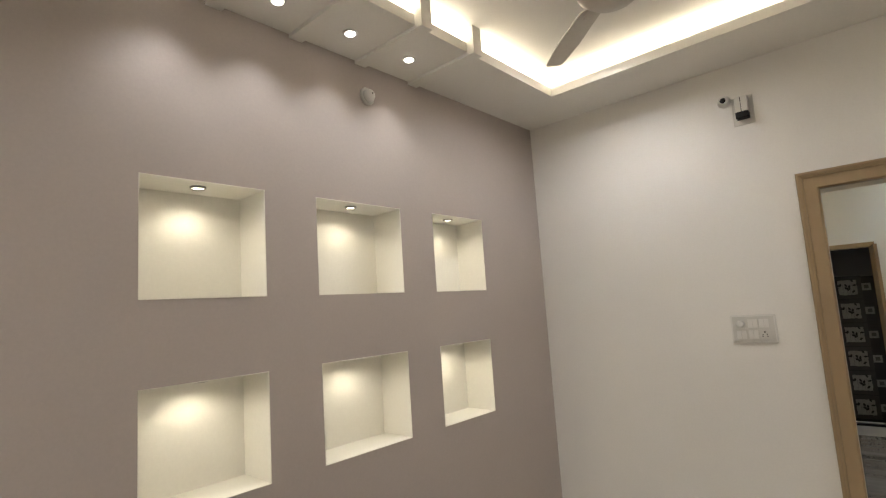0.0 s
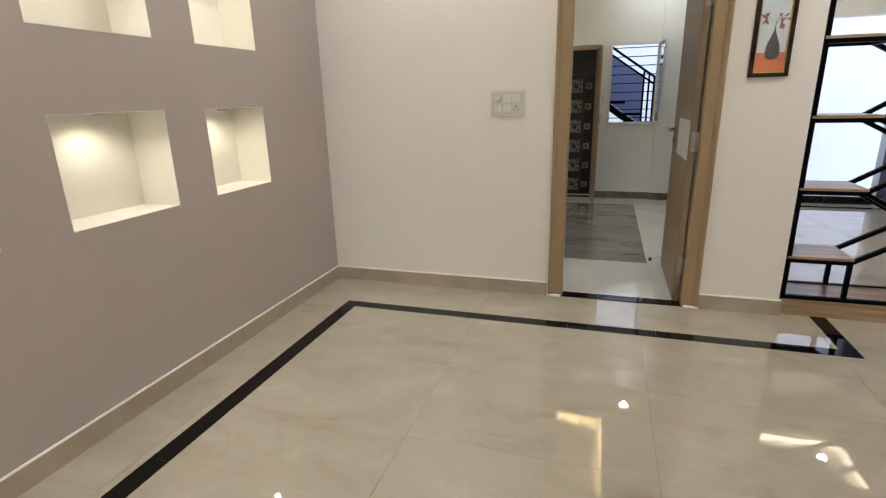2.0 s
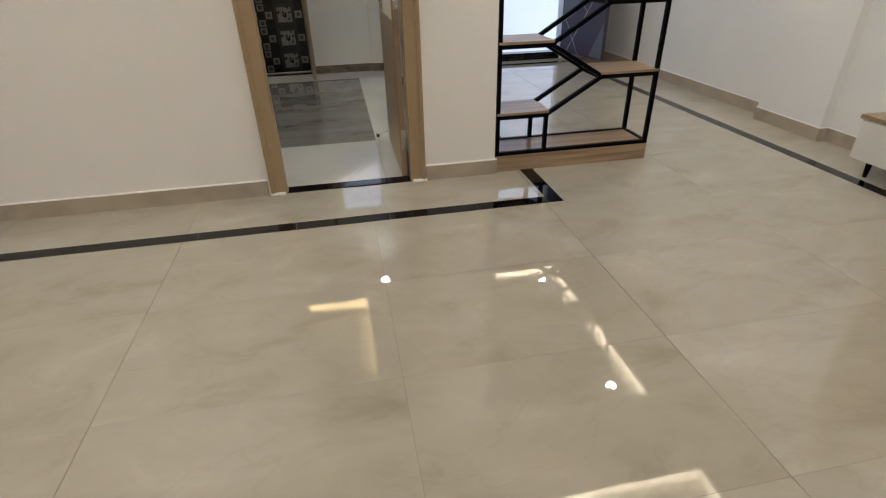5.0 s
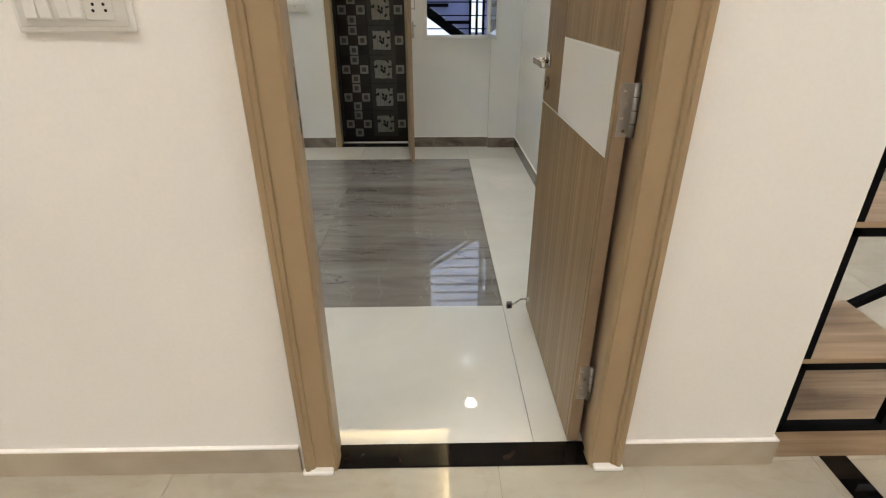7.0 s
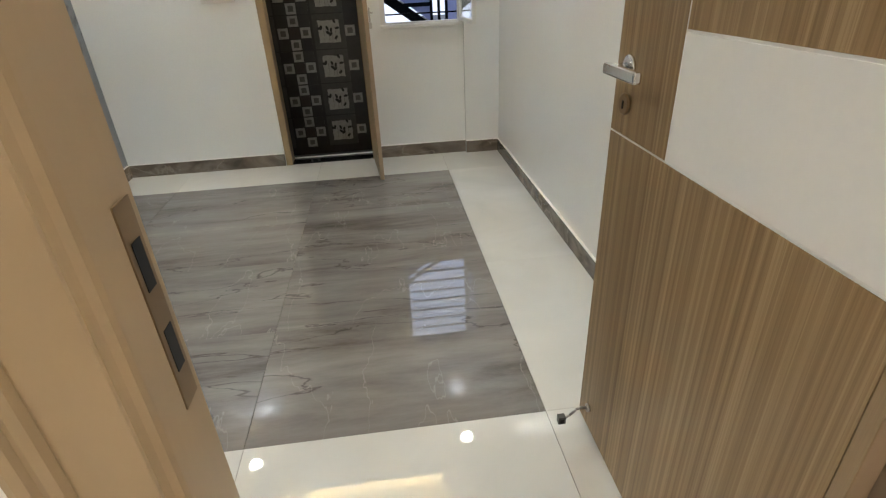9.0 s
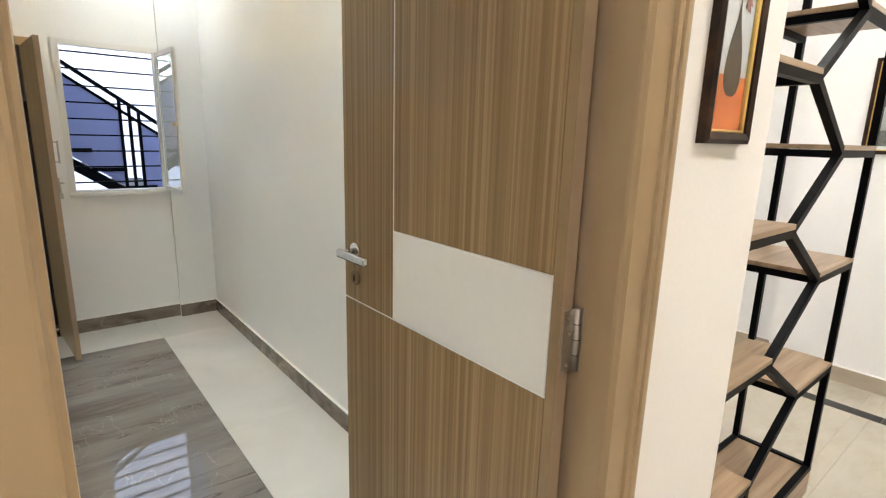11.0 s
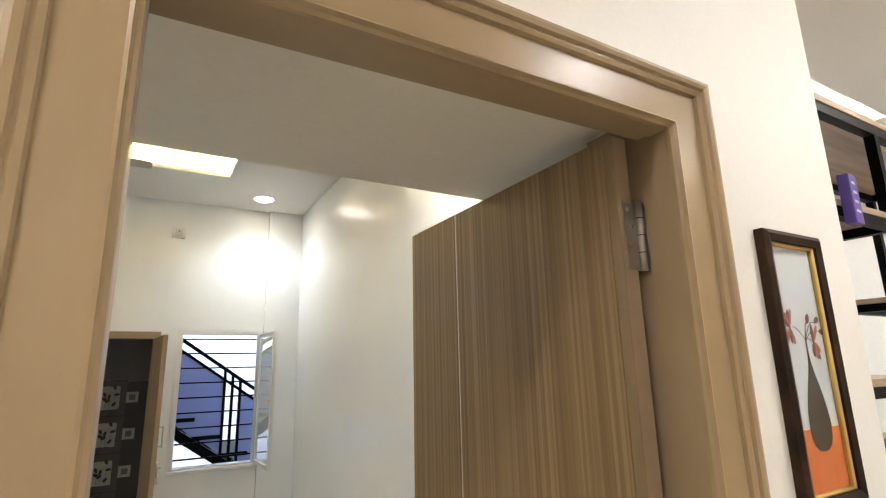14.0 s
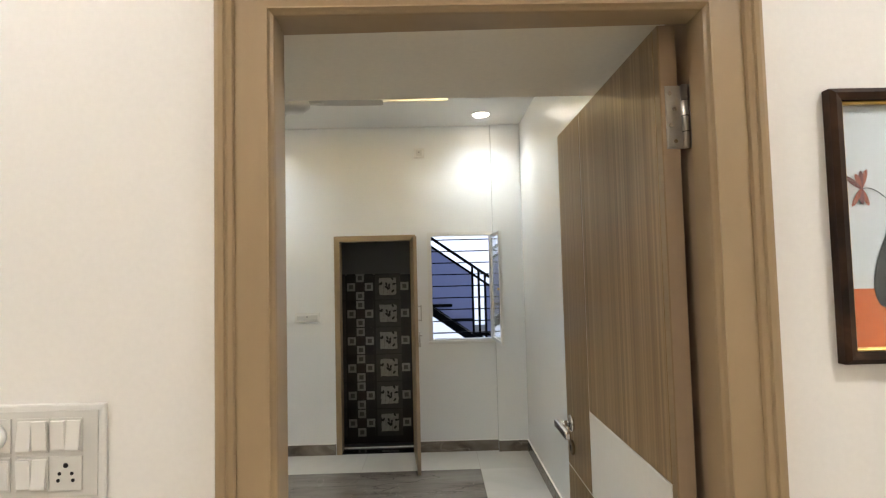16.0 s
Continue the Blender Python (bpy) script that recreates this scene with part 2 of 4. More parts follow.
DARKST = mat("dark_steel", (0.10, 0.095, 0.085), 0.35, 0.9, vary=0.2)
ALU = mat("pale_aluminium", (0.82, 0.81, 0.78), 0.38, 0.5)
BRONZE = mat("brown_bronze", (0.24, 0.165, 0.09), 0.4, 0.7)
CHROME = mat("chrome", (0.75, 0.75, 0.76), 0.12, 1.0)
PLASTIC = mat("white_plastic", (0.73, 0.71, 0.67), 0.3, vary=0.02)
PLASTIC2 = mat("ivory_plastic", (0.62, 0.60, 0.555), 0.3, vary=0.02)
DARKPL = mat("black_plastic", (0.010, 0.009, 0.009), 0.4, vary=0.05, spec=0.2)
IRON = mat("black_powder_coat", (0.0022, 0.0022, 0.0026), 0.42, vary=0.1, bump=0.05, scale=150, spec=0.06)
SHELFWOOD = ramp_mat("oak_shelf_board", [(0.3, (0.21, 0.135, 0.075)), (0.5, (0.32, 0.22, 0.13)), (0.72, (0.42, 0.30, 0.19))], 0.35, (1.2, 22, 22), 1.6, 0.3, detail=6, bump=0.05, rand=1)
FANM = mat("fan_enamel", (0.50, 0.46, 0.41), 0.3, 0.3)
LED = mat("downlight_diffuser", (1.0, 0.93, 0.82), 0.5, emit=9)
LED_NICHE = mat("niche_light_diffuser", (1.0, 0.90, 0.70), 0.5, emit=6)
STRIP = mat("led_strip", (1.0, 0.82, 0.55), 0.5, emit=3.5)
STRIP2 = mat("led_strip_yellow", (1.0, 0.80, 0.44), 0.5, emit=1.6)
PFRAME = ramp_mat("dark_walnut_frame", [(0.3, (0.010, 0.005, 0.003)), (0.6, (0.035, 0.016, 0.008)), (0.8, (0.07, 0.033, 0.016))], 0.45, (6, 6, 6), 3, 0.5, bump=0.1, ior=1.28)
GOLD = mat("gold_fillet", (0.62, 0.42, 0.13), 0.28, 0.8, vary=0.1)
PAPER = mat("pale_print", (0.60, 0.60, 0.60), 0.6, vary=0.02)
GREYPRINT = mat("grey_print", (0.34, 0.33, 0.31), 0.6, vary=0.25, scale=30, big=9)
ORANGE = mat("orange_print", (0.62, 0.13, 0.018), 0.6, vary=0.08)
INK = mat("charcoal_print", (0.012, 0.011, 0.010), 0.6, vary=0.35, scale=120)
RUST = mat("rust_print", (0.36, 0.10, 0.055), 0.6, vary=0.25, scale=150)
RED = mat("russet_print", (0.13, 0.028, 0.028), 0.6, vary=0.25, scale=150)
VIOLET = mat("violet_card", (0.09, 0.05, 0.30), 0.5, vary=0.1)
BLUEWALL = mat("blue_grey_paint", (0.205, 0.225, 0.245), 0.55, bump=0.1, scale=80, vary=0.05)
# Base colour darkened to stand in for the dimness of the unlit room.
BATHWALL_DIM = mat("dimmed_bathroom_paint", (0.20, 0.19, 0.175), 0.6)
BTILE_D = mat("dark_bath_tile", (0.022, 0.018, 0.016), 0.35, vary=0.5, scale=12, rand=0.8)
BTILE_L = mat("pale_bath_tile", (0.36, 0.345, 0.32), 0.35, vary=0.3, scale=40, rand=0.2)
BTILE_C = mat("olive_bath_tile", (0.10, 0.095, 0.082), 0.35, vary=0.3, scale=60)
BTILE_G = mat("smoky_bath_tile", (0.050, 0.046, 0.042), 0.35, vary=0.4, scale=25, rand=0.3)
BTILE_R = mat("maroon_bath_tile", (0.040, 0.026, 0.022), 0.35, vary=0.3)
PURPLE = mat("dark_purple_door", (0.055, 0.04, 0.075), 0.3, vary=0.12, scale=30)
SLATE = mat("slate_inlay", (0.12, 0.13, 0.17), 0.35, vary=0.1)
# White plaster with the bluish daylight put into its base colour.
OUTWALL = mat("blue_tinted_plaster", (0.70, 0.75, 0.86), 0.85, bump=0.2, scale=30, vary=0.03)
GROUND = mat("paving_concrete", (0.33, 0.34, 0.38), 0.85, bump=0.2, scale=20, vary=0.1)
MESH = mat("blue_grey_sheet", (0.25, 0.27, 0.45), 0.5, vary=0.1, scale=200)

GLASS = bpy.data.materials.new("clear_glass")
GLASS.use_nodes = True
gb = GLASS.node_tree.nodes["Principled BSDF"]
gb.inputs["Roughness"].default_value, gb.inputs["Transmission Weight"].default_value = 0.0, 1.0
gb.inputs["Base Color"].default_value = (0.93, 0.97, 0.97, 1)

# floral stencil on the blue-grey wall: broken darker blotches inside one soft patch
nt = BLUEWALL.node_tree
bsdf = nt.nodes["Principled BSDF"]
src = bsdf.inputs["Base Color"].links[0].from_socket
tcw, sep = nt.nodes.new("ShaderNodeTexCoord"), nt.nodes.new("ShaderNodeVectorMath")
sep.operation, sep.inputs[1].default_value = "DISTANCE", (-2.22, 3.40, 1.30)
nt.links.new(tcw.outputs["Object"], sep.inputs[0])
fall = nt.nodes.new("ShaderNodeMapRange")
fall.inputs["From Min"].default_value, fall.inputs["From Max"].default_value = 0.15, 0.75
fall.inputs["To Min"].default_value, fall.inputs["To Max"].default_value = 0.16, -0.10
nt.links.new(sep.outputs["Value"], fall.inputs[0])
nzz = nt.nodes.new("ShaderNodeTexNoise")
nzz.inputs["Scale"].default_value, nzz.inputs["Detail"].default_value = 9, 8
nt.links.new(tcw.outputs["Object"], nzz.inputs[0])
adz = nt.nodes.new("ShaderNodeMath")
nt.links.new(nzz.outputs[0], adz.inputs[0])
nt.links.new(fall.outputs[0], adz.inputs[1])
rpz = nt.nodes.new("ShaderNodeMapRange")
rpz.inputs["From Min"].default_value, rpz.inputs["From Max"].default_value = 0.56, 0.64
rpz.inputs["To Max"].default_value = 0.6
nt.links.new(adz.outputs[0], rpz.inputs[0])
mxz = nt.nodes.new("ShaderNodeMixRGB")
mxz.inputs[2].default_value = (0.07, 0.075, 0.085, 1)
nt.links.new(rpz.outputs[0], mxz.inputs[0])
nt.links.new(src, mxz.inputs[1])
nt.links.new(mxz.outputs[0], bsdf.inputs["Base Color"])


# ---- mesh helpers ----
def mesh_of(name, bm, material):
    me = bpy.data.meshes.new(name)
    bm.normal_update()
    bm.to_mesh(me)
    bm.free()
    for m in (material if isinstance(material, (list, tuple)) else [material]):
        me.materials.append(m)
    return me


def part(name, bm, material, parent=None, label=""):
    ob = new(name, mesh_of(name, bm, material))
    if parent is not None:
        ob.parent = parent
    return tagged(ob, label)


def thing(name, label, category, group="", at=(0, 0, 0), turn=0.0):
    ob = new(name)
    ob.location, ob.rotation_euler = at, (0, 0, radians(turn))
    ob.empty_display_size = 0.1
    return tagged(ob, label, category, group)


def box(bm, x0, y0, z0, x1, y1, z1, bevel=0.0, mi=0):
    ret = bmesh.ops.create_cube(bm, size=1.0, matrix=Matrix.Translation(((x0 + x1) / 2, (y0 + y1) / 2, (z0 + z1) / 2)) @ Matrix.Diagonal((abs(x1 - x0), abs(y1 - y0), abs(z1 - z0), 1)))
    vs = ret["verts"]
    faces = list({f for v in vs for f in v.link_faces})
    for f in faces:
        f.material_index = mi
    if bevel:
        edges = list({e for v in vs for e in v.link_edges})
        bmesh.ops.bevel(bm, geom=edges, offset=bevel, segments=2, affect="EDGES", profile=0.5)
    return bm


def B(*a, bevel=0.0):
    return box(bmesh.new(), *a, bevel=bevel)


def cyl(bm, p, q, r, r2=None, seg=16):
    p, q = Vector(p), Vector(q)
    d = q - p
    m = Matrix.Translation((p + q) / 2) @ d.to_track_quat("Z", "Y").to_matrix().to_4x4()
    ret = bmesh.ops.create_cone(bm, cap_ends=True, segments=seg, radius1=r, radius2=r if r2 is None else r2, depth=d.length, matrix=m)
    for v in ret["verts"]:
        for f in v.link_faces:
            f.smooth = len(f.verts) == 4
    return bm


def bar(bm, p, q, w, h=None, up=(0, 1, 0)):
    """A square tube from p to q."""
    p, q = Vector(p), Vector(q)
    h = h or w
    d = (q - p).normalized()
    s = d.cross(Vector(up)).normalized()
    u = s.cross(d)
    vs = [bm.verts.new(c + s * a * w / 2 + u * b * h / 2) for c in (p, q) for a, b in ((-1, -1), (1, -1), (1, 1), (-1, 1))]
    for i in ((0, 1, 2, 3), (7, 6, 5, 4), (0, 4, 5, 1), (1, 5, 6, 2), (2, 6, 7, 3), (3, 7, 4, 0)):
        bm.faces.new([vs[k] for k in i])
    bmesh.ops.recalc_face_normals(bm, faces=bm.faces[:])
    return bm


def lathe(bm, profile, seg=24, m=Matrix(), caps=True):
    rings = [[bm.verts.new(m @ Vector((r * math.cos(a), r * math.sin(a), z))) for a in (2 * math.pi * k / seg for k in range(seg))] for r, z in profile]
    for a, b in zip(rings, rings[1:]):
        for k in range(seg):
            f = bm.faces.new((a[k], a[(k + 1) % seg], b[(k + 1) % seg], b[k]))
            f.smooth = True
    if caps:
        bm.faces.new(list(reversed(rings[0])))
        bm.faces.new(rings[-1])
    bmesh.ops.recalc_face_normals(bm, faces=bm.faces[:])
    return bm


def wall_grid(u, v, holes):
    """Cells of a wall cut at the edges of its holes, each (u0, v0, u1, v1)."""
    us = sorted({*u, *(a for h in holes for a in (h[0], h[2]))})
    vs = sorted({*v, *(a for h in holes for a in (h[1], h[3]))})
    for a, b in zip(us, us[1:]):
        for c, d in zip(vs, vs[1:]):
            mu, mv = (a + b) / 2, (c + d) / 2
            if not any(h[0] < mu < h[2] and h[1] < mv < h[3] for h in holes):
                yield a, c, b, d


def wall_x(name, x0, x1, u, v, holes, material, label):
    """Wall between x0 and x1, running along y."""
    bm = bmesh.new()
    for a, c, b, d in wall_grid(u, v, holes):
        box(bm, x0, a, c, x1, b, d)
    bmesh.ops.remove_doubles(bm, verts=bm.verts[:], dist=1e-5)
    return tagged(part(name, bm, material), label, "wall", kind="structure")


def wall_y(name, y0, y1, u, v, holes, material, label):
    bm = bmesh.new()
    for a, c, b, d in wall_grid(u, v, holes):
        box(bm, a, y0, c, b, y1, d)
    bmesh.ops.remove_doubles(bm, verts=bm.verts[:], dist=1e-5)
    return tagged(part(name, bm, material), label, "wall", kind="structure")


TOPZ = 3.25
X2 = -2.22
# ---- hall walls ----
NCOL = ((-2.74, -2.25), (-1.99, -1.448), (-1.19, -0.716))
NROW = ((0.873, 1.32), (1.63, 2.09))
ND = 0.22
niches = [(a, c, b, d) for a, b in NCOL for c, d in NROW]
wall_x("wall_west", XL - ND, XL, (YS, 0.0), (-0.1, TOPZ), niches, MAUVE, "matt mauve painted wall with six square lit niches")
bm = bmesh.new()
box(bm, XL - ND - 0.10, YS, -0.1, XL - ND - 0.002, 0.1, TOPZ)
tagged(part("wall_west_backing", bm, NICHE), "plain backing wall behind the niches", "wall", kind="structure")
# thin ivory linings of the niches
for a, b in NCOL:
    for c, d in NROW:
        bm = bmesh.new()
        t = 0.003
        box(bm, XL - ND, a, c, XL + 0.001, a + t, d)
        box(bm, XL - ND, b - t, c, XL + 0.001, b, d)
        box(bm, XL - ND, a + t, c, XL + 0.001, b - t, c + t)
        box(bm, XL - ND, a + t, d - t, XL + 0.001, b - t, d)
        box(bm, XL - ND, a + t, c + t, XL - ND + t, b - t, d - t)
        tagged(part("niche_lining", bm, NICHE), "ivory painted niche lining", "niche", kind="structure")
        th = thing("niche_light", "small round lit recessed niche light with chrome rim", "recessed light", "niche lights", (XL - 0.085, (a + b) / 2, d - t))
        bm = bmesh.new()
        lathe(bm, [(0.021, 0.0), (0.031, 0.0), (0.031, -0.006), (0.026, -0.010), (0.021, -0.006)], 20, caps=False)
        part("rim", bm, STEEL, th)
        part("diffuser", cyl(bmesh.new(), (0, 0, -0.0005), (0, 0, -0.005), 0.0208, seg=20), LED_NICHE, th)
        spot_lamp("niche_lamp", XL - 0.085, (a + b) / 2, d - t - 0.013, 1.25, (1.0, 0.91, 0.72), 150, 0.7, 0.015)

DL, DR, DT = -0.415, 0.355, 2.045     # clear opening of the door frame
FL, FR, FT = -0.507, 0.443, 2.13      # outer edges of its architrave
WEND = 0.895
WT = 0.10
wall_y("wall_north", 0.0, WT, (XL - ND, WEND), (-0.1, TOPZ), [(DL - 0.045, -0.1, DR + 0.045, DT + 0.045)], [WALL], "cream painted wall with a bedroom doorway")
# Added block behind the frame; keeps light out of the hinge gap.
wall_y("hinge_gap_block", 0.1005, 0.19, (DR + 0.006, 0.664), (-0.1, 2.0945), [], [WALL2], "white block added behind the frame to darken the hinge gap")
wall_x("partition_wall", 0.665, WEND, (WT, 3.86), (-0.1, TOPZ), [], WALL2, "white painted partition wall between bedroom and foyer")
wall_x("wall_east", 3.40, 3.55, (YS, 0.02), (-0.1, TOPZ), [], WALL2, "white painted wall behind the television unit")
wall_x("wall_column", 3.33, 3.55, (0.02, 0.64), (-0.1, TOPZ), [], WALL2, "white painted column standing proud of the wall")
wall_x("foyer_wall_east", 3.46, 3.60, (0.64, 3.95), (-0.1, TOPZ), [], WALL2, "white painted foyer wall")
wall_y("wall_south", YS - 0.12, YS, (XL - ND, 3.55), (-0.1, TOPZ), [], WALL, "cream painted rear wall")
OPX0, OPX1, OPT = 1.70, 2.90, 2.1
wall_y("foyer_wall_north", 3.80, 3.95, (WEND, 3.46), (-0.1, TOPZ), [(OPX0, -0.1, OPX1, OPT)], WALL2, "white painted foyer wall with the entrance opening")

# ---- bedroom walls ----
Y2 = 3.745
BD = (-1.04, -0.305)   # bathroom door frame, outer
WIN = (-0.175, 0.395, 0.985, 1.935)
wall_y("bedroom_wall_north", Y2, Y2 + 0.12, (X2 - 0.1, 0.665), (-0.25, TOPZ), [(BD[0] + 0.01, -0.25, BD[1] - 0.01, 1.93), (WIN[0], WIN[2], WIN[1], WIN[3])], WALL2, "white painted wall with bathroom door and window")
wall_x("bedroom_column", 0.40, 0.664, (Y2 - 0.035, Y2 - 0.001), (0, H2), [], WALL2, "shallow white corner column")
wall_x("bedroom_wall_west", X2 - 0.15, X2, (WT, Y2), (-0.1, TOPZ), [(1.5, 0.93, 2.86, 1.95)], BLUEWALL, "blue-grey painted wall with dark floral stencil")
bm = bmesh.new()
box(bm, X2 - 0.25, 0.0, -0.1, X2 - 0.151, Y2, TOPZ)
tagged(part("bedroom_wall_backing", bm, NICHE), "ivory back of the bedroom niche", "wall", kind="structure")
bm = bmesh.new()
box(bm, X2 - 0.15, 1.5, 0.93, X2 + 0.001, 2.86, 0.934)
box(bm, X2 - 0.15, 2.856, 0.934, X2 + 0.001, 2.86, 1.95)
tagged(part("bedroom_niche_lining", bm, NICHE), "ivory painted lining of a wide niche", "niche", kind="structure")
wall_y("loft_slab", WT, 0.60, (X2, 0.665), (2.095, 2.20), [], LOFT, "plain painted storage loft slab over the door")

# ---- ceilings ----
bm = bmesh.new()
EX0, EX1 = XL - ND, 3.6
for a, c, b, d in wall_grid((EX0, EX1), (YS - 0.1, 0.0), [(TX0, TY0, TX1, TY1)]):
    box(bm, a, c, H, b, d, H + 0.03)
box(bm, WEND, 0.0, H, EX1, FY0, H + 0.03)
for a, c, b, d in wall_grid((WEND, EX1), (FY0, 3.95), [(FX0, FY0, FX1, FY1)]):
    box(bm, a, c, H, b, d, H + 0.03)
# lips that hide the light strips
for x0, y0, x1, y1 in ((TX0, TY0, TX1, TY1), (FX0, FY0, FX1, FY1)):
    for a, c, b, d in wall_grid((x0 - 0.012, x1 + 0.012), (y0 - 0.012, y1 + 0.012), [(x0, y0, x1, y1)]):
        box(bm, a, c, H + 0.03, b, d, H + 0.055)
    for a, c, b, d in wall_grid((x0 - 0.16, x1 + 0.16), (y0 - 0.16, y1 + 0.16), [(x0 - 0.12, y0 - 0.12, x1 + 0.12, y1 + 0.12)]):
        box(bm, a, c, H + 0.03, b, d, TRAY)
box(bm, EX0, YS - 0.1, TRAY, EX1, 0.0, TRAY + 0.05)
box(bm, WEND, 0.0, TRAY, EX1, 3.95, TRAY + 0.05)
# cross beams with end blocks
for yb in (-2.85, -2.46, -2.07, -1.68, -1.29):
    box(bm, XL, yb - 0.035, H - 0.018, TX0 - 0.02, yb + 0.035, H - 0.001)
    box(bm, TX0 - 0.02, yb - 0.035, H - 0.018, TX0 + 0.045, yb + 0.035, TRAY - 0.001)
tagged(part("ceiling", bm, CEIL), "painted false ceiling with lit tray and cross beams", "ceiling", kind="structure")
bm = bmesh.new()
for a, c, b, d in wall_grid((X2 - 0.1, 0.665), (WT, Y2), [(CX0, CY0, CX1, CY1)]):
    box(bm, a, c, H2, b, d, H2 + 0.025)
for a, c, b, d in wall_grid((CX0 - 0.13, CX1 + 0.13), (CY0 - 0.13, CY1 + 0.13), [(CX0 - 0.1, CY0 - 0.1, CX1 + 0.1, CY1 + 0.1)]):
    box(bm, a, c, H2 + 0.025, b, d, H2 + 0.13)
box(bm, X2 - 0.1, WT, H2 + 0.13, 0.665, Y2, H2 + 0.18)
tagged(part("bedroom_ceiling", bm, CEIL), "white painted ceiling with a warm lit coffer", "ceiling", kind="structure")
bm = bmesh.new()
box(bm, EX0 - 0.2, YS - 0.2, TOPZ, EX1 + 0.1, 4.0, TOPZ + 0.12)
tagged(part("roof_slab", bm, OUTWALL), "plain concrete roof slab", "roof", kind="structure")

# light strips lying in the coves
def strips(x0, y0, x1, y1, z, m):
    for a, c, b, d in ((x0, y1 + 0.09, x1, y1 + 0.102), (x0, y0 - 0.102, x1, y0 - 0.09), (x0 - 0.102, y0, x0 - 0.09, y1), (x1 + 0.09, y0, x1 + 0.102, y1)):
        th = part("light_strip", B(a, c, z, b, d, z + 0.008), m)
        tagged(th, "glowing warm light strip hidden in the ceiling cove", "light strip", "cove strips")


strips(TX0, TY0, TX1, TY1, H + 0.031, STRIP)
strips(FX0, FY0, FX1, FY1, H + 0.031, STRIP)
strips(CX0, CY0, CX1, CY1, H2 + 0.027, STRIP2)

protos = {}
for x, y, z, w, c in DOWN:
    r = 0.068 if z == H2 else 0.024
    if r not in protos:
        protos[r] = thing("downlight", "round lit white recessed ceiling downlight", "downlight", "ceiling downlights", (x, y, z))
        part("rim", lathe(bmesh.new(), [(r, 0.0), (r + 0.012, -0.001), (r + 0.012, -0.003), (r + 0.003, -0.007), (r, -0.006)], 28, caps=False), PLASTIC, protos[r])
        part("diffuser", lathe(bmesh.new(), [(r - 0.0002, 0.001), (r - 0.0002, -0.005), (r * 0.92, -0.010), (r * 0.6, -0.014), (r * 0.1, -0.015)], 28), LED, protos[r])
    else:
        copy_thing(protos[r], Matrix.Translation((x, y, z)))

# ---- skirtings ----
def skirting(name, runs, h, t, m, label):
    """Runs of (x0, y0, x1, y1, nx, ny): a line on the wall and the way into the room."""
    bm, top = bmesh.new(), bmesh.new()
    for x0, y0, x1, y1, nx, ny in runs:
        a, b = min(x0, x1, x0 + nx * t, x1 + nx * t), max(x0, x1, x0 + nx * t, x1 + nx * t)
        c, d = min(y0, y1, y0 + ny * t, y1 + ny * t), max(y0, y1, y0 + ny * t, y1 + ny * t)
        box(bm, a, c, 0.0, b, d, h - 0.007)
        box(top, a, c, h - 0.007, b, d, h, bevel=0.002)
    root = tagged(part(name, bm, m), label, "skirting", kind="structure")
    part("top_edge", top, SKIRT_TOP, root, "white grouted top edge")


skirting("baseboard", [(XL, YS, XL, 0.0, 1, 0), (XL + 0.013, 0.0, FL - 0.01, 0.0, 0, -1), (FR + 0.004, 0.0, WEND + 0.013, 0.0, 0, -1), (WEND, 0.0, WEND, 0.012, 1, 0), (WEND, 0.32, WEND, 3.8, 1, 0),
                       (3.40, YS, 3.40, 0.02, -1, 0), (3.33, 0.02, 3.33, 0.64, -1, 0), (3.387, 0.02, 3.317, 0.02, 0, -1), (3.46, 0.64, 3.33, 0.64, 0, 1), (3.46, 0.65, 3.46, 3.8, -1, 0),
                       (WEND + 0.013, 3.8, OPX0 - 0.05, 3.8, 0, -1), (OPX1 + 0.05, 3.8, 3.447, 3.8, 0, -1)],
         0.10, 0.013, SKIRT, "beige tile skirting with a white top edge")
skirting("bedroom_baseboard", [(X2, 0.1, X2, Y2, 1, 0), (X2 + 0.012, Y2, BD[0] - 0.004, Y2, 0, -1), (BD[1] + 0.004, Y2, 0.40, Y2, 0, -1), (0.40, Y2 - 0.035, 0.665, Y2 - 0.035, 0, -1), (0.665, 0.11, 0.665, Y2 - 0.05, -1, 0)],
         0.10, 0.012, SKIRT2, "dark brown marble skirting with a white top edge")

# ---- bedroom door frame: stepped architrave mitred round the opening ----
def stepped_frame(name, x0, x1, zt, prof, m, label, hinge_depth=9.0):
    """prof: (offset outwards from the opening, y), swept up one side, over and down."""
    bm = bmesh.new()
    cols = []
    for k in range(4):
        col = []
        for o, y in prof:
            x = (x0 - o) if k < 2 else (x1 + o)
            z = 0.0 if k in (0, 3) else zt + o
            col.append(bm.verts.new((x, min(y, hinge_depth) if k > 1 else y, z)))
        cols.append(col)
    n = len(prof)
    for a, b in zip(cols, cols[1:]):
        for i in range(n):
            bm.faces.new((a[i], a[(i + 1) % n], b[(i + 1) % n], b[i]))
    bm.faces.new(cols[0])
    bm.faces.new(cols[-1])
    bmesh.ops.recalc_face_normals(bm, faces=bm.faces[:])
    return tagged(part(name, bm, m), label, "door frame", kind="structure")


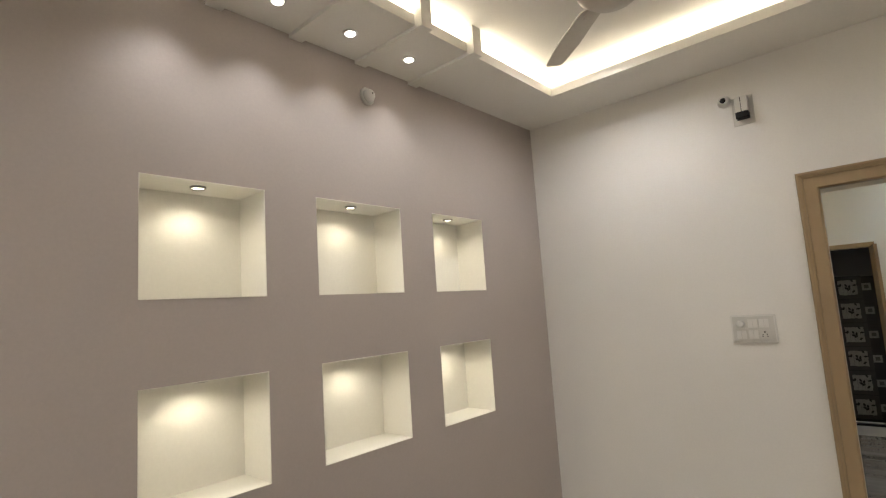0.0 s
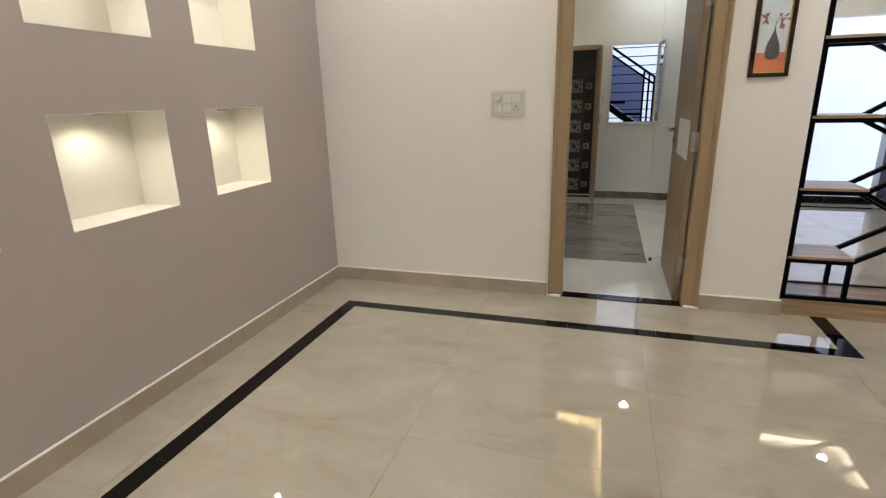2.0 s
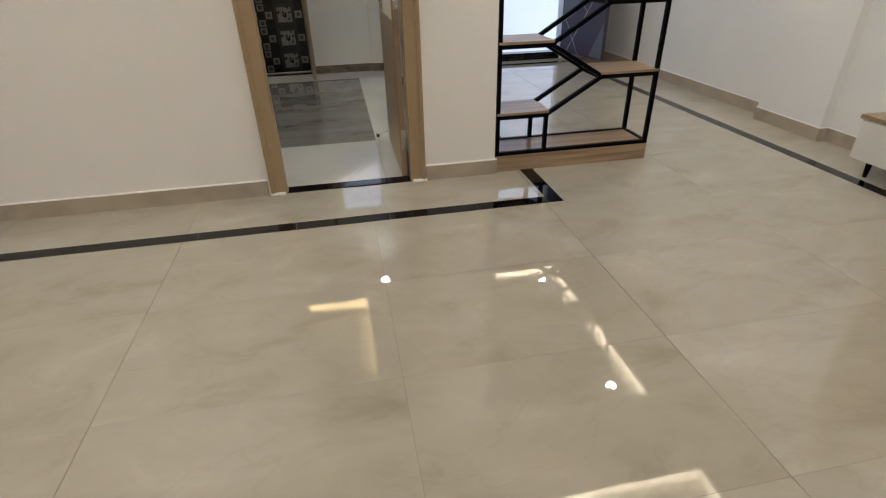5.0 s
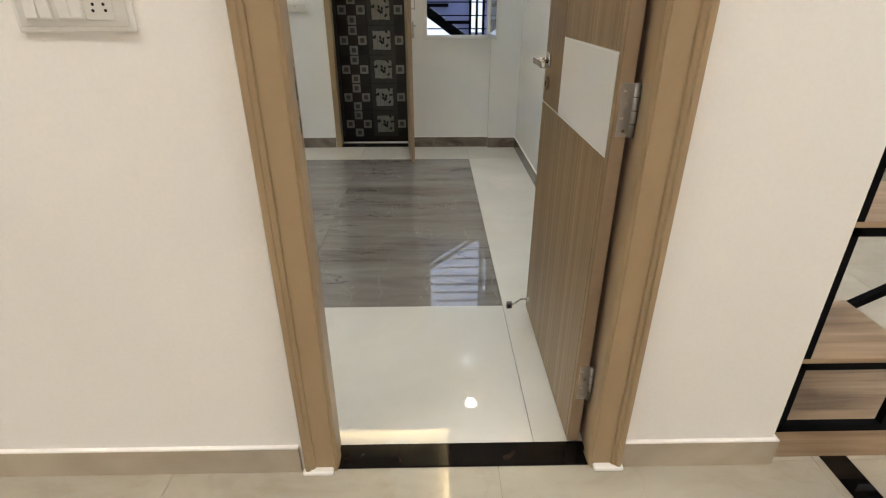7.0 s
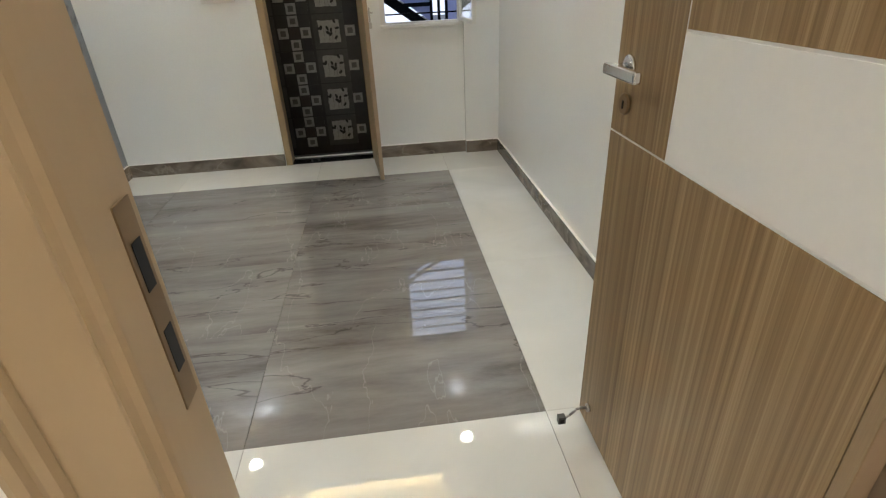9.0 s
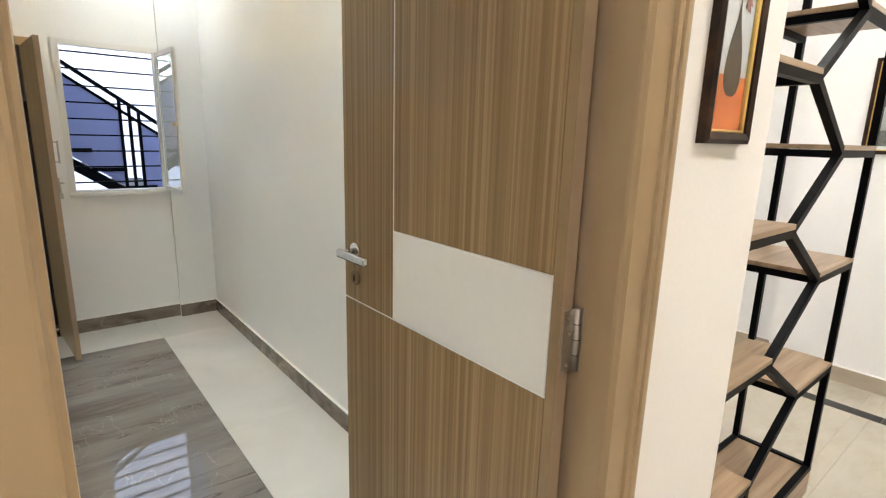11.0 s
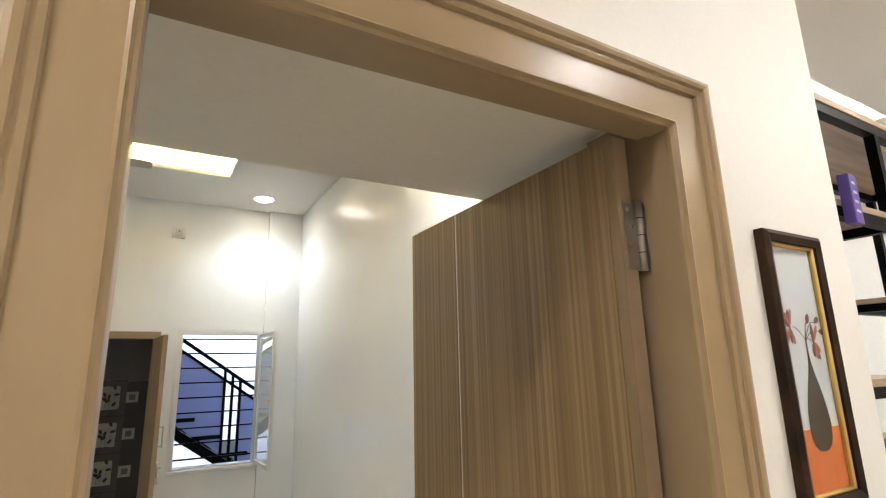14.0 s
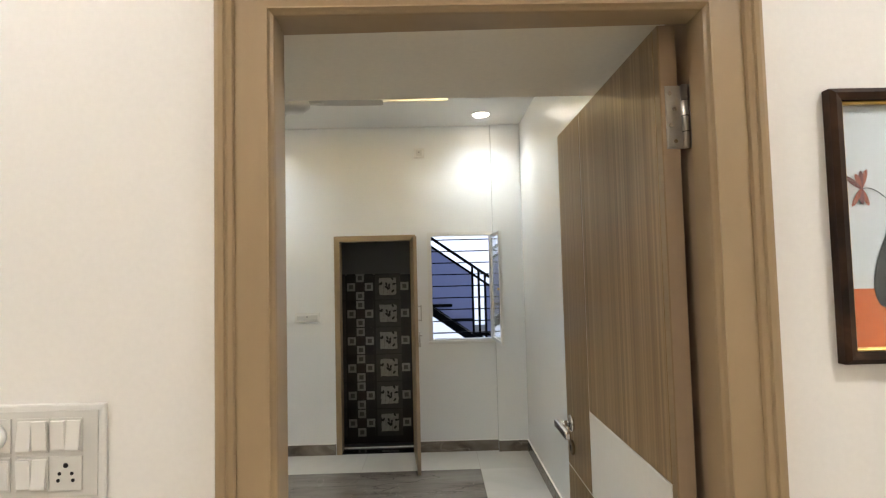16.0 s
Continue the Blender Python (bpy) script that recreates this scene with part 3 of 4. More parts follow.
PROF = [(0.0, 0.088), (0.0, 0.042), (-0.008, 0.040), (-0.008, 0.004), (-0.007, -0.002), (-0.003, -0.006), (0.0, -0.012), (0.004, -0.010), (0.006, -0.010), (0.056, -0.010), (0.058, -0.0095), (0.060, -0.016), (0.066, -0.019), (0.070, -0.019),
        (0.072, -0.024), (0.079, -0.026), (0.085, -0.025), (0.089, -0.018), (0.091, -0.001), (0.046, -0.001), (0.046, 0.088)]
# Brown strip added where the hinge gap lies in shadow, to darken it.
bm = bmesh.new()
box(bm, DR + 0.003, 0.0690, 0.0, DR + 0.0058, 0.189, 2.09)
tagged(part("hinge_gap_strip", bm, EDGE), "brown strip added behind the hinge side to darken the gap", "door frame", kind="structure")
# the stop stands into the opening: shift so that the visible face edge keeps to the clear opening
door_frame = stepped_frame("door_frame", DL, DR, DT, PROF, FRAME, "brown enamelled door frame with stepped architrave", 0.068)
bm = bmesh.new()
box(bm, DL, -0.004, -0.02, DR, 0.085, 0.006, bevel=0.002)
tagged(part("door_sill", bm, BLACK), "polished black granite door sill", "door sill", kind="structure")
for sx, x in ((-1, DL - 0.05), (1, DR + 0.05)):
    bm = bmesh.new()
    box(bm, x - 0.045, -0.030, 0.0, x + 0.045, 0.0, 0.016, bevel=0.006)
    tagged(part("frame_foot", bm, SKIRT_TOP), "rough white plaster foot under the frame", "door frame", kind="structure")

# ---- bedroom door, standing open into the bedroom ----
door = thing("bedroom_door", "walnut laminate door with white panel, standing open", "door", "", (0.344, 0.083, 0.0), 0)
LX0, LX1, LW, LZ0, LZ1 = -0.040, -0.004, 0.797, 0.012, 2.050
GV, GZ0, GZ1 = 0.540, 0.930, 1.168
part("core", B(LX0 + 0.003, 0.0, LZ0, LX1, LW, LZ1, bevel=0.001), EDGE, door, "brown painted door edge")
gap, LIPW = 0.0025, 0.0225
for x0, x1 in ((LX0, LX0 + 0.004),):
    part("lipping", B(x0 + 0.0006, 0.0, LZ0, x1, 0.0215, LZ1, bevel=0.0008), LIP, door, "plain brown lipping along the hinge edge")
    part("panel", B(x0, LIPW, GZ1 + gap, x1, GV - gap, LZ1, bevel=0.0008), LAMIN, door, "walnut laminate with vertical grain")
    part("panel", B(x0, GV + gap, GZ0 + gap, x1, LW, LZ1, bevel=0.0008), LAMIN, door)
    part("panel", B(x0, LIPW, LZ0, x1, LW, GZ0 - gap, bevel=0.0008), LAMIN, door)
    part("white_panel", B(x0, LIPW, GZ0 + gap, x1, GV - gap, GZ1 - gap, bevel=0.0008), WHITE_LAM, door, "white laminate panel")
bm = bmesh.new()
box(bm, LX0 + 0.001, GV - gap, GZ0, LX0 + 0.0035, GV + gap, LZ1)
part("metal_strip", bm, ALU, door, "bright inlaid metal strip")
part("metal_strip", B(LX0 + 0.001, LIPW, GZ0 - gap, LX0 + 0.0035, LW, GZ0 + gap), ALU, door)
part("metal_strip", B(LX0 + 0.001, LIPW, GZ1 - gap, LX0 + 0.0035, GV - gap, GZ1 + gap), ALU, door)
# lever handle, rose and lock
hy, hz = 0.732, 1.080
handle = part("handle", lathe(bmesh.new(), [(0.024, 0), (0.026, 0.002), (0.026, 0.007), (0.022, 0.009)], 24, Matrix.Translation((LX0, hy, hz)) @ pose(0, 0, 0, 0, -90, 0)), CHROME, door, "chrome lever handle")
part("neck", cyl(bmesh.new(), (LX0 - 0.008, hy, hz), (LX0 - 0.045, hy, hz), 0.010), CHROME, handle)
part("lever", B(LX0 - 0.058, hy - 0.135, hz - 0.012, LX0 - 0.040, hy + 0.014, hz + 0.012, bevel=0.005), CHROME, handle)
lock = part("lock", lathe(bmesh.new(), [(0.022, 0), (0.024, 0.002), (0.024, 0.006), (0.021, 0.008)], 24, Matrix.Translation((LX0, hy, hz - 0.078)) @ pose(0, 0, 0, 0, -90, 0)), BRONZE, door, "round bronze key rose")
part("key_slot", B(LX0 - 0.0095, hy - 0.003, hz - 0.088, LX0 - 0.0075, hy + 0.003, hz - 0.070), DARKPL, lock)
for hz0 in (0.185, 0.985, 1.808):
    hg = part("hinge", cyl(bmesh.new(), (0.005, -0.006, hz0), (0.005, -0.006, hz0 + 0.122), 0.0065, seg=14), STEEL, door, "steel butt hinge")
    bm = bmesh.new()
    box(bm, LX0 + 0.010, -0.0026, hz0, 0.0, -0.0002, hz0 + 0.122)
    part("leaf", bm, STEEL, hg)
    part("leaf", B(0.0115, -0.034, hz0, 0.0126, -0.004, hz0 + 0.122), STEEL, hg)
    for k in range(4):
        zz = hz0 + 0.014 + k * 0.031
        part("screw", cyl(bmesh.new(), (-0.014 - 0.008 * (k % 2), -0.0027, zz), (-0.014 - 0.008 * (k % 2), -0.0045, zz), 0.0038, seg=10), CHROME, hg)
    for k in (1, 2, 3):
        part("knuckle_gap", cyl(bmesh.new(), (0.005, -0.006, hz0 + k * 0.0305), (0.005, -0.006, hz0 + k * 0.0305 + 0.0015), 0.0069, seg=14), DARKPL, hg)
# hook and eye door stay near the foot
stay = thing("door_stay", "small steel hook door stay on the door foot", "door stay", "", (0.342 + LX0, 0.078 + 0.735, 0.085))
part("plate", cyl(bmesh.new(), (0.0, 0, 0), (-0.006, 0, 0), 0.013), STEEL, stay)
bm = bmesh.new()
bends = ((-0.005, 0.0, 0.0), (-0.020, 0.0, 0.006), (-0.040, -0.004, 0.004), (-0.062, -0.010, -0.010), (-0.078, -0.014, -0.016))
for p, q in zip(bends, bends[1:]):
    cyl(bm, p, q, 0.0042, seg=10)
part("rod", bm, STEEL, stay, "bent steel rod")
catch = part("catch_plate", B(-0.100, -0.024, -0.031, -0.077, -0.004, -0.004, bevel=0.002), DARKST, stay, "dark steel catch")
part("catch_slot", B(-0.095, -0.0245, -0.026, -0.083, -0.0235, -0.012), DARKPL, catch)
# strike plate on the other jamb
sp = thing("strike_plate", "brown metal strike plate in the door jamb", "strike plate", "", (DL, 0.066, 1.055))
part("plate", B(0.0005, -0.013, -0.09, 0.002, 0.013, 0.09, bevel=0.0006), BRONZE, sp)
for z0 in (-0.055, 0.02):
    part("slot", B(0.0015, -0.007, z0, 0.0026, 0.007, z0 + 0.04), DARKPL, sp)

# ---- bathroom: frame, leaf, inside ----
stepped = [(0.0, Y2 + 0.10), (0.0, Y2 - 0.012), (0.045, Y2 - 0.012), (0.050, Y2 - 0.004), (0.050, Y2 - 0.001), (0.030, Y2 - 0.001), (0.030, Y2 + 0.10)]
stepped_frame("bathroom_door_frame", BD[0] + 0.05, BD[1] - 0.05, 1.89, stepped, FRAME, "brown bathroom door frame")
bm = bmesh.new()
box(bm, BD[0] + 0.04, Y2 - 0.004, -0.2, BD[1] - 0.04, Y2 + 0.12, 0.012)
tagged(part("bathroom_sill", bm, BLACK), "black granite bathroom sill", "door sill", kind="structure")
bm = bmesh.new()
box(bm, BD[0] + 0.052, Y2 + 0.104, 0.0125, BD[1] - 0.052, Y2 + 0.118, 0.022, bevel=0.003)
tagged(part("bathroom_threshold", bm, SKIRT_TOP), "pale stone strip on the bathroom sill", "door sill", kind="structure")
leaf = thing("bathroom_door", "thin brown bathroom door standing open, edge on", "door", "", (BD[1] - 0.047, Y2 - 0.015, 0.0), 5.2)
part("slab", B(0.0, -0.55, 0.015, 0.028, 0.0, 1.885, bevel=0.002), LAMIN, leaf)
part("edge", B(0.001, -0.553, 0.015, 0.027, -0.5505, 1.885), EDGE, leaf)
bh = part("pull_handle", B(0.055, -0.47, 1.20, 0.063, -0.455, 1.33, bevel=0.002), STEEL, leaf, "slim steel pull handle")
for zz in (1.205, 1.318):
    part("stud", B(0.0285, -0.468, zz, 0.056, -0.458, zz + 0.008), STEEL, bh)
bt = part("tower_bolt", cyl(bmesh.new(), (0.040, -0.50, 1.03), (0.040, -0.50, 1.12), 0.006), STEEL, leaf)
part("bolt_knob", cyl(bmesh.new(), (0.040, -0.50, 1.09), (0.062, -0.50, 1.09), 0.006), STEEL, bt)
part("padlock_hasp", B(0.028, -0.515, 1.00, 0.05, -0.485, 1.035, bevel=0.003), STEEL, leaf)
BY = 4.5
BX0, BX1 = -1.75, -0.31
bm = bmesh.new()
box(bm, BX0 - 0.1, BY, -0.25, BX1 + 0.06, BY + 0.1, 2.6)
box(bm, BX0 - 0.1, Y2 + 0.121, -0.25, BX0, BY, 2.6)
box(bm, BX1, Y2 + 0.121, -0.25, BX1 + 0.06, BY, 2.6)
tagged(part("bathroom_wall", bm, BATHWALL_DIM), "plain bathroom walls above the tiling, darkened in colour for the unlit room", "wall", kind="structure")
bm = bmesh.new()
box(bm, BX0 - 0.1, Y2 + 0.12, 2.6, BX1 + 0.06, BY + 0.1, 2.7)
tagged(part("bathroom_ceiling", bm, BATHWALL_DIM), "plain bathroom ceiling, darkened in colour like the walls", "ceiling", kind="structure")
bm = bmesh.new()
box(bm, BX0 - 0.1, Y2 + 0.12, -0.25, BX1 + 0.06, BY + 0.1, -0.15)
tagged(part("bathroom_floor", bm, BTILE_D), "dark bathroom floor", "floor", kind="structure")

# ---- bedroom window ----
wx0, wx1, wz0, wz1 = WIN
win = tagged(new("window_1"), "white framed barred window with one open casement", "window", kind="structure")
def rect_frame(bm, x0, z0, x1, z1, w, y0, y1):
    box(bm, x0, y0, z0, x0 + w, y1, z1)
    box(bm, x1 - w, y0, z0, x1, y1, z1)
    box(bm, x0 + w, y0, z0, x1 - w, y1, z0 + w)
    box(bm, x0 + w, y0, z1 - w, x1 - w, y1, z1)
    return bm
part("window_frame", rect_frame(bmesh.new(), wx0 - 0.022, wz0 - 0.03, wx1 + 0.004, wz1 + 0.02, 0.036, Y2 - 0.008, Y2 + 0.03), WHITE_LAM, win, "white window frame")
part("window_sill", B(wx0 - 0.025, Y2 - 0.02, wz0 - 0.032, wx1 + 0.003, Y2 - 0.008, wz0 - 0.006, bevel=0.003), WHITE_LAM, win)
nb = 9
for k in range(nb):
    z = wz0 + 0.055 + k * (wz1 - wz0 - 0.10) / (nb - 1)
    part("grille_bar", B(wx0 + 0.002, Y2 + 0.060, z - 0.005, wx1 - 0.002, Y2 + 0.072, z + 0.005), IRON, win, "black iron grille bar" if k == 0 else "")
cas = part("casement_frame", rect_frame(bmesh.new(), 0.0, 0.0, 0.40, 0.94, 0.026, -0.012, 0.012), WHITE_LAM, win, "open white casement")
cas.matrix_basis = Matrix.Translation((wx1 - 0.012, Y2 - 0.020, wz0 - 0.002)) @ pose(0, 0, 0, 0, 0, -86)
pane = part("pane", B(0.026, -0.003, 0.026, 0.374, 0.003, 0.914), GLASS, cas)
pane.visible_shadow = False
part("catch", B(0.37, -0.03, 0.45, 0.392, -0.012, 0.47, bevel=0.003), GOLD, cas)

# ---- outside: plaster wall, stair and railing ----
bm = bmesh.new()
box(bm, -60, -60, -0.6, 60, 60, -0.45)
tagged(part("ground", bm, GROUND), "pale concrete yard around the house", "ground", kind="structure")
bm = bmesh.new()
box(bm, -0.6, 6.6, -0.45, 9.0, 6.8, 5.0)
tagged(part("boundary_wall", bm, OUTWALL), "white plastered neighbouring wall, tinted blue for daylight", "wall", kind="structure")
stair = thing("outdoor_stair", "black steel outdoor stair with mesh balustrade", "staircase", "", (0, 5.0, 0))
sl = (1.454 - 1.937) / (0.591 + 0.097)
zat = lambda x, z0: z0 + sl * (x + 0.097)
def rail(name, z0, x0, x1, w, m, label=""):
    part(name, bar(bmesh.new(), (x0, 0, zat(x0, z0)), (x1, 0, zat(x1, z0)), w), m, stair, label)
rail("handrail", 1.945, -0.9, 1.25, 0.032, IRON, "black steel handrail")
rail("mid_rail", 1.845, -0.9, 1.25, 0.026, IRON)
rail("stringer", 1.10, -0.9, 1.25, 0.085, IRON, "black steel stringer")
bm = bmesh.new()
for x0, x1 in ((-0.9, 0.285), (0.455, 1.25)):
    vs = [bm.verts.new((x, yy, z)) for yy in (-0.004, 0.004) for x, z in ((x0, zat(x0, 1.17)), (x1, zat(x1, 1.17)), (x1, zat(x1, 1.835)), (x0, zat(x0, 1.835)))]
    for i in ((0, 1, 2, 3), (7, 6, 5, 4), (0, 4, 5, 1), (1, 5, 6, 2), (2, 6, 7, 3), (3, 7, 4, 0)):
        bm.faces.new([vs[k] for k in i])
part("mesh_panel", bm, MESH, stair, "blue-grey perforated infill sheet")
for x in (0.298, 0.37, 0.442, 1.2):
    part("baluster", bar(bmesh.new(), (x, 0, zat(x, 1.06)), (x, 0, zat(x, 1.94)), 0.026), IRON, stair)
for k in range(9):
    x = -0.9 + k * 0.24
    z = zat(x, 1.16)
    part("tread", B(x - 0.02, -0.02, z - 0.02, x + 0.24, 0.9, z + 0.015), IRON, stair)
part("stringer", bar(bmesh.new(), (-0.9, 0.9, zat(-0.9, 1.10)), (1.25, 0.9, zat(1.25, 1.10)), 0.085), IRON, stair)
for x in (-0.85, 1.2):
    part("post", B(x - 0.04, -0.04, -0.45, x + 0.04, 0.04, zat(x, 1.08)), IRON, stair)

# ---- foyer entrance ----
bm = bmesh.new()
box(bm, OPX0, 3.80, -0.02, OPX1, 3.95, 0.09)
tagged(part("entrance_sill", bm, BLACK), "black granite entrance threshold", "door sill", kind="structure")
ed = thing("entrance_door", "dark purple entrance door with slanting inlays, standing open", "door", "", (OPX1, 3.79, 0.095), -79)
part("slab", B(0.0, 0.0, 0.0, 0.88, 0.04, 1.99, bevel=0.003), PURPLE, ed)
for k, (a, b, c, d) in enumerate(((0.0, 0.35, 0.88, 0.80), (0.13, 0.0, 0.60, 0.62), (0.0, 0.95, 0.53, 0.50), (0.0, 1.0, 0.88, 1.55), (0.27, 1.20, 0.88, 0.85), (0.0, 1.70, 0.60, 1.32), (0.40, 1.42, 0.80, 1.95), (0.07, 0.42, 0.40, 0.0))):
    part("inlay_line", bar(bmesh.new(), (a, -0.001, b), (c, -0.001, d), 0.007, 0.004), STEEL, ed, "pale metal inlay line" if k == 0 else "")
eh = part("pull_handle", cyl(bmesh.new(), (0.66, -0.055, 0.72), (0.66, -0.055, 1.12), 0.011), STEEL, ed, "steel bar pull handle")
for zz in (0.76, 1.08):
    part("stud", cyl(bmesh.new(), (0.66, 0.0, zz), (0.66, -0.055, zz), 0.007), STEEL, eh)
part("lock_knob", lathe(bmesh.new(), [(0.026, 0), (0.026, 0.012), (0.018, 0.024), (0.006, 0.026)], 20, Matrix.Translation((0.80, 0.0, 1.0)) @ pose(0, 0, 0, 90, 0, 0)), GOLD, ed, "brass lock knob")
for pts in (((0.62, 0.02), (0.86, 0.02), (0.86, 0.42)), ((0.02, 0.40), (0.02, 0.90), (0.40, 0.58))):
    bm = bmesh.new()
    fr, bk = [bm.verts.new((x, -0.0015, z)) for x, z in pts], [bm.verts.new((x, 0.001, z)) for x, z in pts]
    bm.faces.new(fr), bm.faces.new(bk[::-1])
    for i in range(3):
        bm.faces.new((fr[i], bk[i], bk[i - 2], fr[i - 2]))
    bmesh.ops.recalc_face_normals(bm, faces=bm.faces[:])
    part("inlay_panel", bm, SLATE, ed, "slate blue inlay")
# ---- zigzag display shelf ----
shelf = thing("display_shelf", "tall black steel zigzag shelf with oak boards", "shelf", "", (0, 0, 0))
SX0, SX1, SY0, SY1 = 0.904, 1.962, 0.014, 0.314
XA, XB = 1.233, 1.580
LEFT = (0.365, 0.778, 1.182, 1.596, 1.990)
RIGHT = (0.575, 0.993, 1.402, 1.818)
STOP = 2.265
T = 0.024
part("plinth", B(SX0, SY0, 0.0, SX1, SY1, 0.105, bevel=0.002), SHELFWOOD, shelf, "oak faced plinth")
for y in (SY0 + T / 2, SY1 - T / 2):
    for x in (SX0 + T / 2, SX1 - T / 2):
        part("post", bar(bmesh.new(), (x, y, 0.105), (x, y, STOP - 0.02), T), IRON, shelf)
    part("base_rail", bar(bmesh.new(), (SX0, y, 0.118), (SX1, y, 0.118), T), IRON, shelf)
    part("top_rail", bar(bmesh.new(), (SX0, y, STOP - 0.032), (SX1, y, STOP - 0.032), T), IRON, shelf)
    part("short_post", bar(bmesh.new(), (XA, y, 0.13), (XA, y, LEFT[0] - 0.005), T), IRON, shelf)
    part("short_post", bar(bmesh.new(), (XA, y, LEFT[-1] - 0.01), (XA, y, STOP - 0.04), T), IRON, shelf)
    nodes = [p for l, r in zip(LEFT, RIGHT + (None,)) for p in ((XA, l), (XB, r)) if p[1]]
    for (xa, za), (xb, zb) in zip(nodes, nodes[1:]):
        part("brace", bar(bmesh.new(), (xa, y, za - 0.012), (xb, y, zb - 0.012), T), IRON, shelf)
    for z in LEFT:
        part("shelf_rail", bar(bmesh.new(), (SX0, y, z - 0.014), (XA + 0.012, y, z - 0.014), T), IRON, shelf)
    for z in RIGHT:
        part("shelf_rail", bar(bmesh.new(), (XB - 0.012, y, z - 0.014), (SX1, y, z - 0.014), T), IRON, shelf)
for x in (SX0 + T / 2, SX1 - T / 2):
    part("base_rail", bar(bmesh.new(), (x, SY0, 0.118), (x, SY1, 0.118), T, up=(0, 0, 1)), IRON, shelf)
    part("top_rail", bar(bmesh.new(), (x, SY0, STOP - 0.032), (x, SY1, STOP - 0.032), T, up=(0, 0, 1)), IRON, shelf)
part("board", B(SX0 + 0.02, SY0 + 0.02, 0.106, SX1 - 0.02, SY1 - 0.02, 0.122), SHELFWOOD, shelf)
for z in LEFT:
    part("board", B(SX0 + 0.003, SY0 - 0.001, z - 0.002, XA + 0.014, SY1 + 0.001, z + 0.014, bevel=0.0015), SHELFWOOD, shelf)
    part("cross_rail", bar(bmesh.new(), (XA, SY0 + 0.02, z - 0.015), (XA, SY1 - 0.02, z - 0.015), T, up=(0, 0, 1)), IRON, shelf)
for z in RIGHT:
    part("board", B(XB - 0.014, SY0 - 0.001, z - 0.002, SX1 - 0.003, SY1 + 0.001, z + 0.014, bevel=0.0015), SHELFWOOD, shelf)
    part("cross_rail", bar(bmesh.new(), (XB, SY0 + 0.02, z - 0.015), (XB, SY1 - 0.02, z - 0.015), T, up=(0, 0, 1)), IRON, shelf)
part("top_board", B(SX0, SY0 - 0.002, STOP - 0.018, SX1, SY1 + 0.002, STOP, bevel=0.0015), SHELFWOOD, shelf)
pk = thing("gift_packet", "small violet printed packet hung on the shelf edge", "packet", "", (0.972, 0.002, LEFT[-1] - 0.046), 6)
part("box_body", B(-0.025, -0.012, 0, 0.025, 0.0105, 0.115, bevel=0.002), VIOLET, pk)
for k in range(4):
    part("print_bar", B(-0.014, -0.0128, 0.025 + k * 0.022, 0.010 - 0.004 * (k % 2), -0.0121, 0.031 + k * 0.022), PAPER, pk)

# ---- framed prints ----
def print_frame(th, w, h, fw, depth):
    """Frame and gold fillet in the plane y = 0 of the thing, its back on the wall, facing -y."""
    def ring(off0, off1, y0, y1, m, name, label=""):
        bm = bmesh.new()
        pr = [(off0, 0.0), (off0, y0), ((off0 * 0.6 + off1 * 0.4), y1), (off1, y1 * 0.8), (off1, 0.0)]
        cs = []
        for sx, sz in ((-1, -1), (1, -1), (1, 1), (-1, 1)):
            cs.append([bm.verts.new((sx * (w / 2 - o), y, sz * (h / 2 - o))) for o, y in pr])
        for k in range(4):
            a, b = cs[k], cs[(k + 1) % 4]
            for i in range(len(pr)):
                bm.faces.new((a[i], a[(i + 1) % len(pr)], b[(i + 1) % len(pr)], b[i]))
        bmesh.ops.recalc_face_normals(bm, faces=bm.faces[:])
        part(name, bm, m, th, label)
    ring(0.0, fw, -depth * 0.75, -depth, PFRAME, "frame", "dark walnut moulding")
    ring(fw, fw + 0.006, -depth * 0.55, -depth * 0.62, GOLD, "fillet", "thin gold fillet")
    g = part("glass", B(-w / 2 + fw, -depth * 0.42, -h / 2 + fw, w / 2 - fw, -depth * 0.38, h / 2 - fw), GLASS, th)
    g.visible_shadow = False


def flat(points, y, t=0.0006):
    bm = bmesh.new()
    a = [bm.verts.new((x, y, z)) for x, z in points]
    b = [bm.verts.new((x, y + t, z)) for x, z in points]
    bm.faces.new(a)
    bm.faces.new(list(reversed(b)))
    for i in range(len(a)):
        j = (i + 1) % len(a)
        bm.faces.new((a[i], b[i], b[j], a[j]))
    bmesh.ops.recalc_face_normals(bm, faces=bm.faces[:])
    return bm


def petal(cx, cz, ang, ln, wd, y):
    pts = []
    for k in range(12):
        a = 2 * math.pi * k / 12
        u, v = (1 + math.cos(a)) / 2 * ln, math.sin(a) * wd / 2
        pts.append((cx + u * math.cos(ang) - v * math.sin(ang), cz + u * math.sin(ang) + v * math.cos(ang)))
    return flat(pts, y)


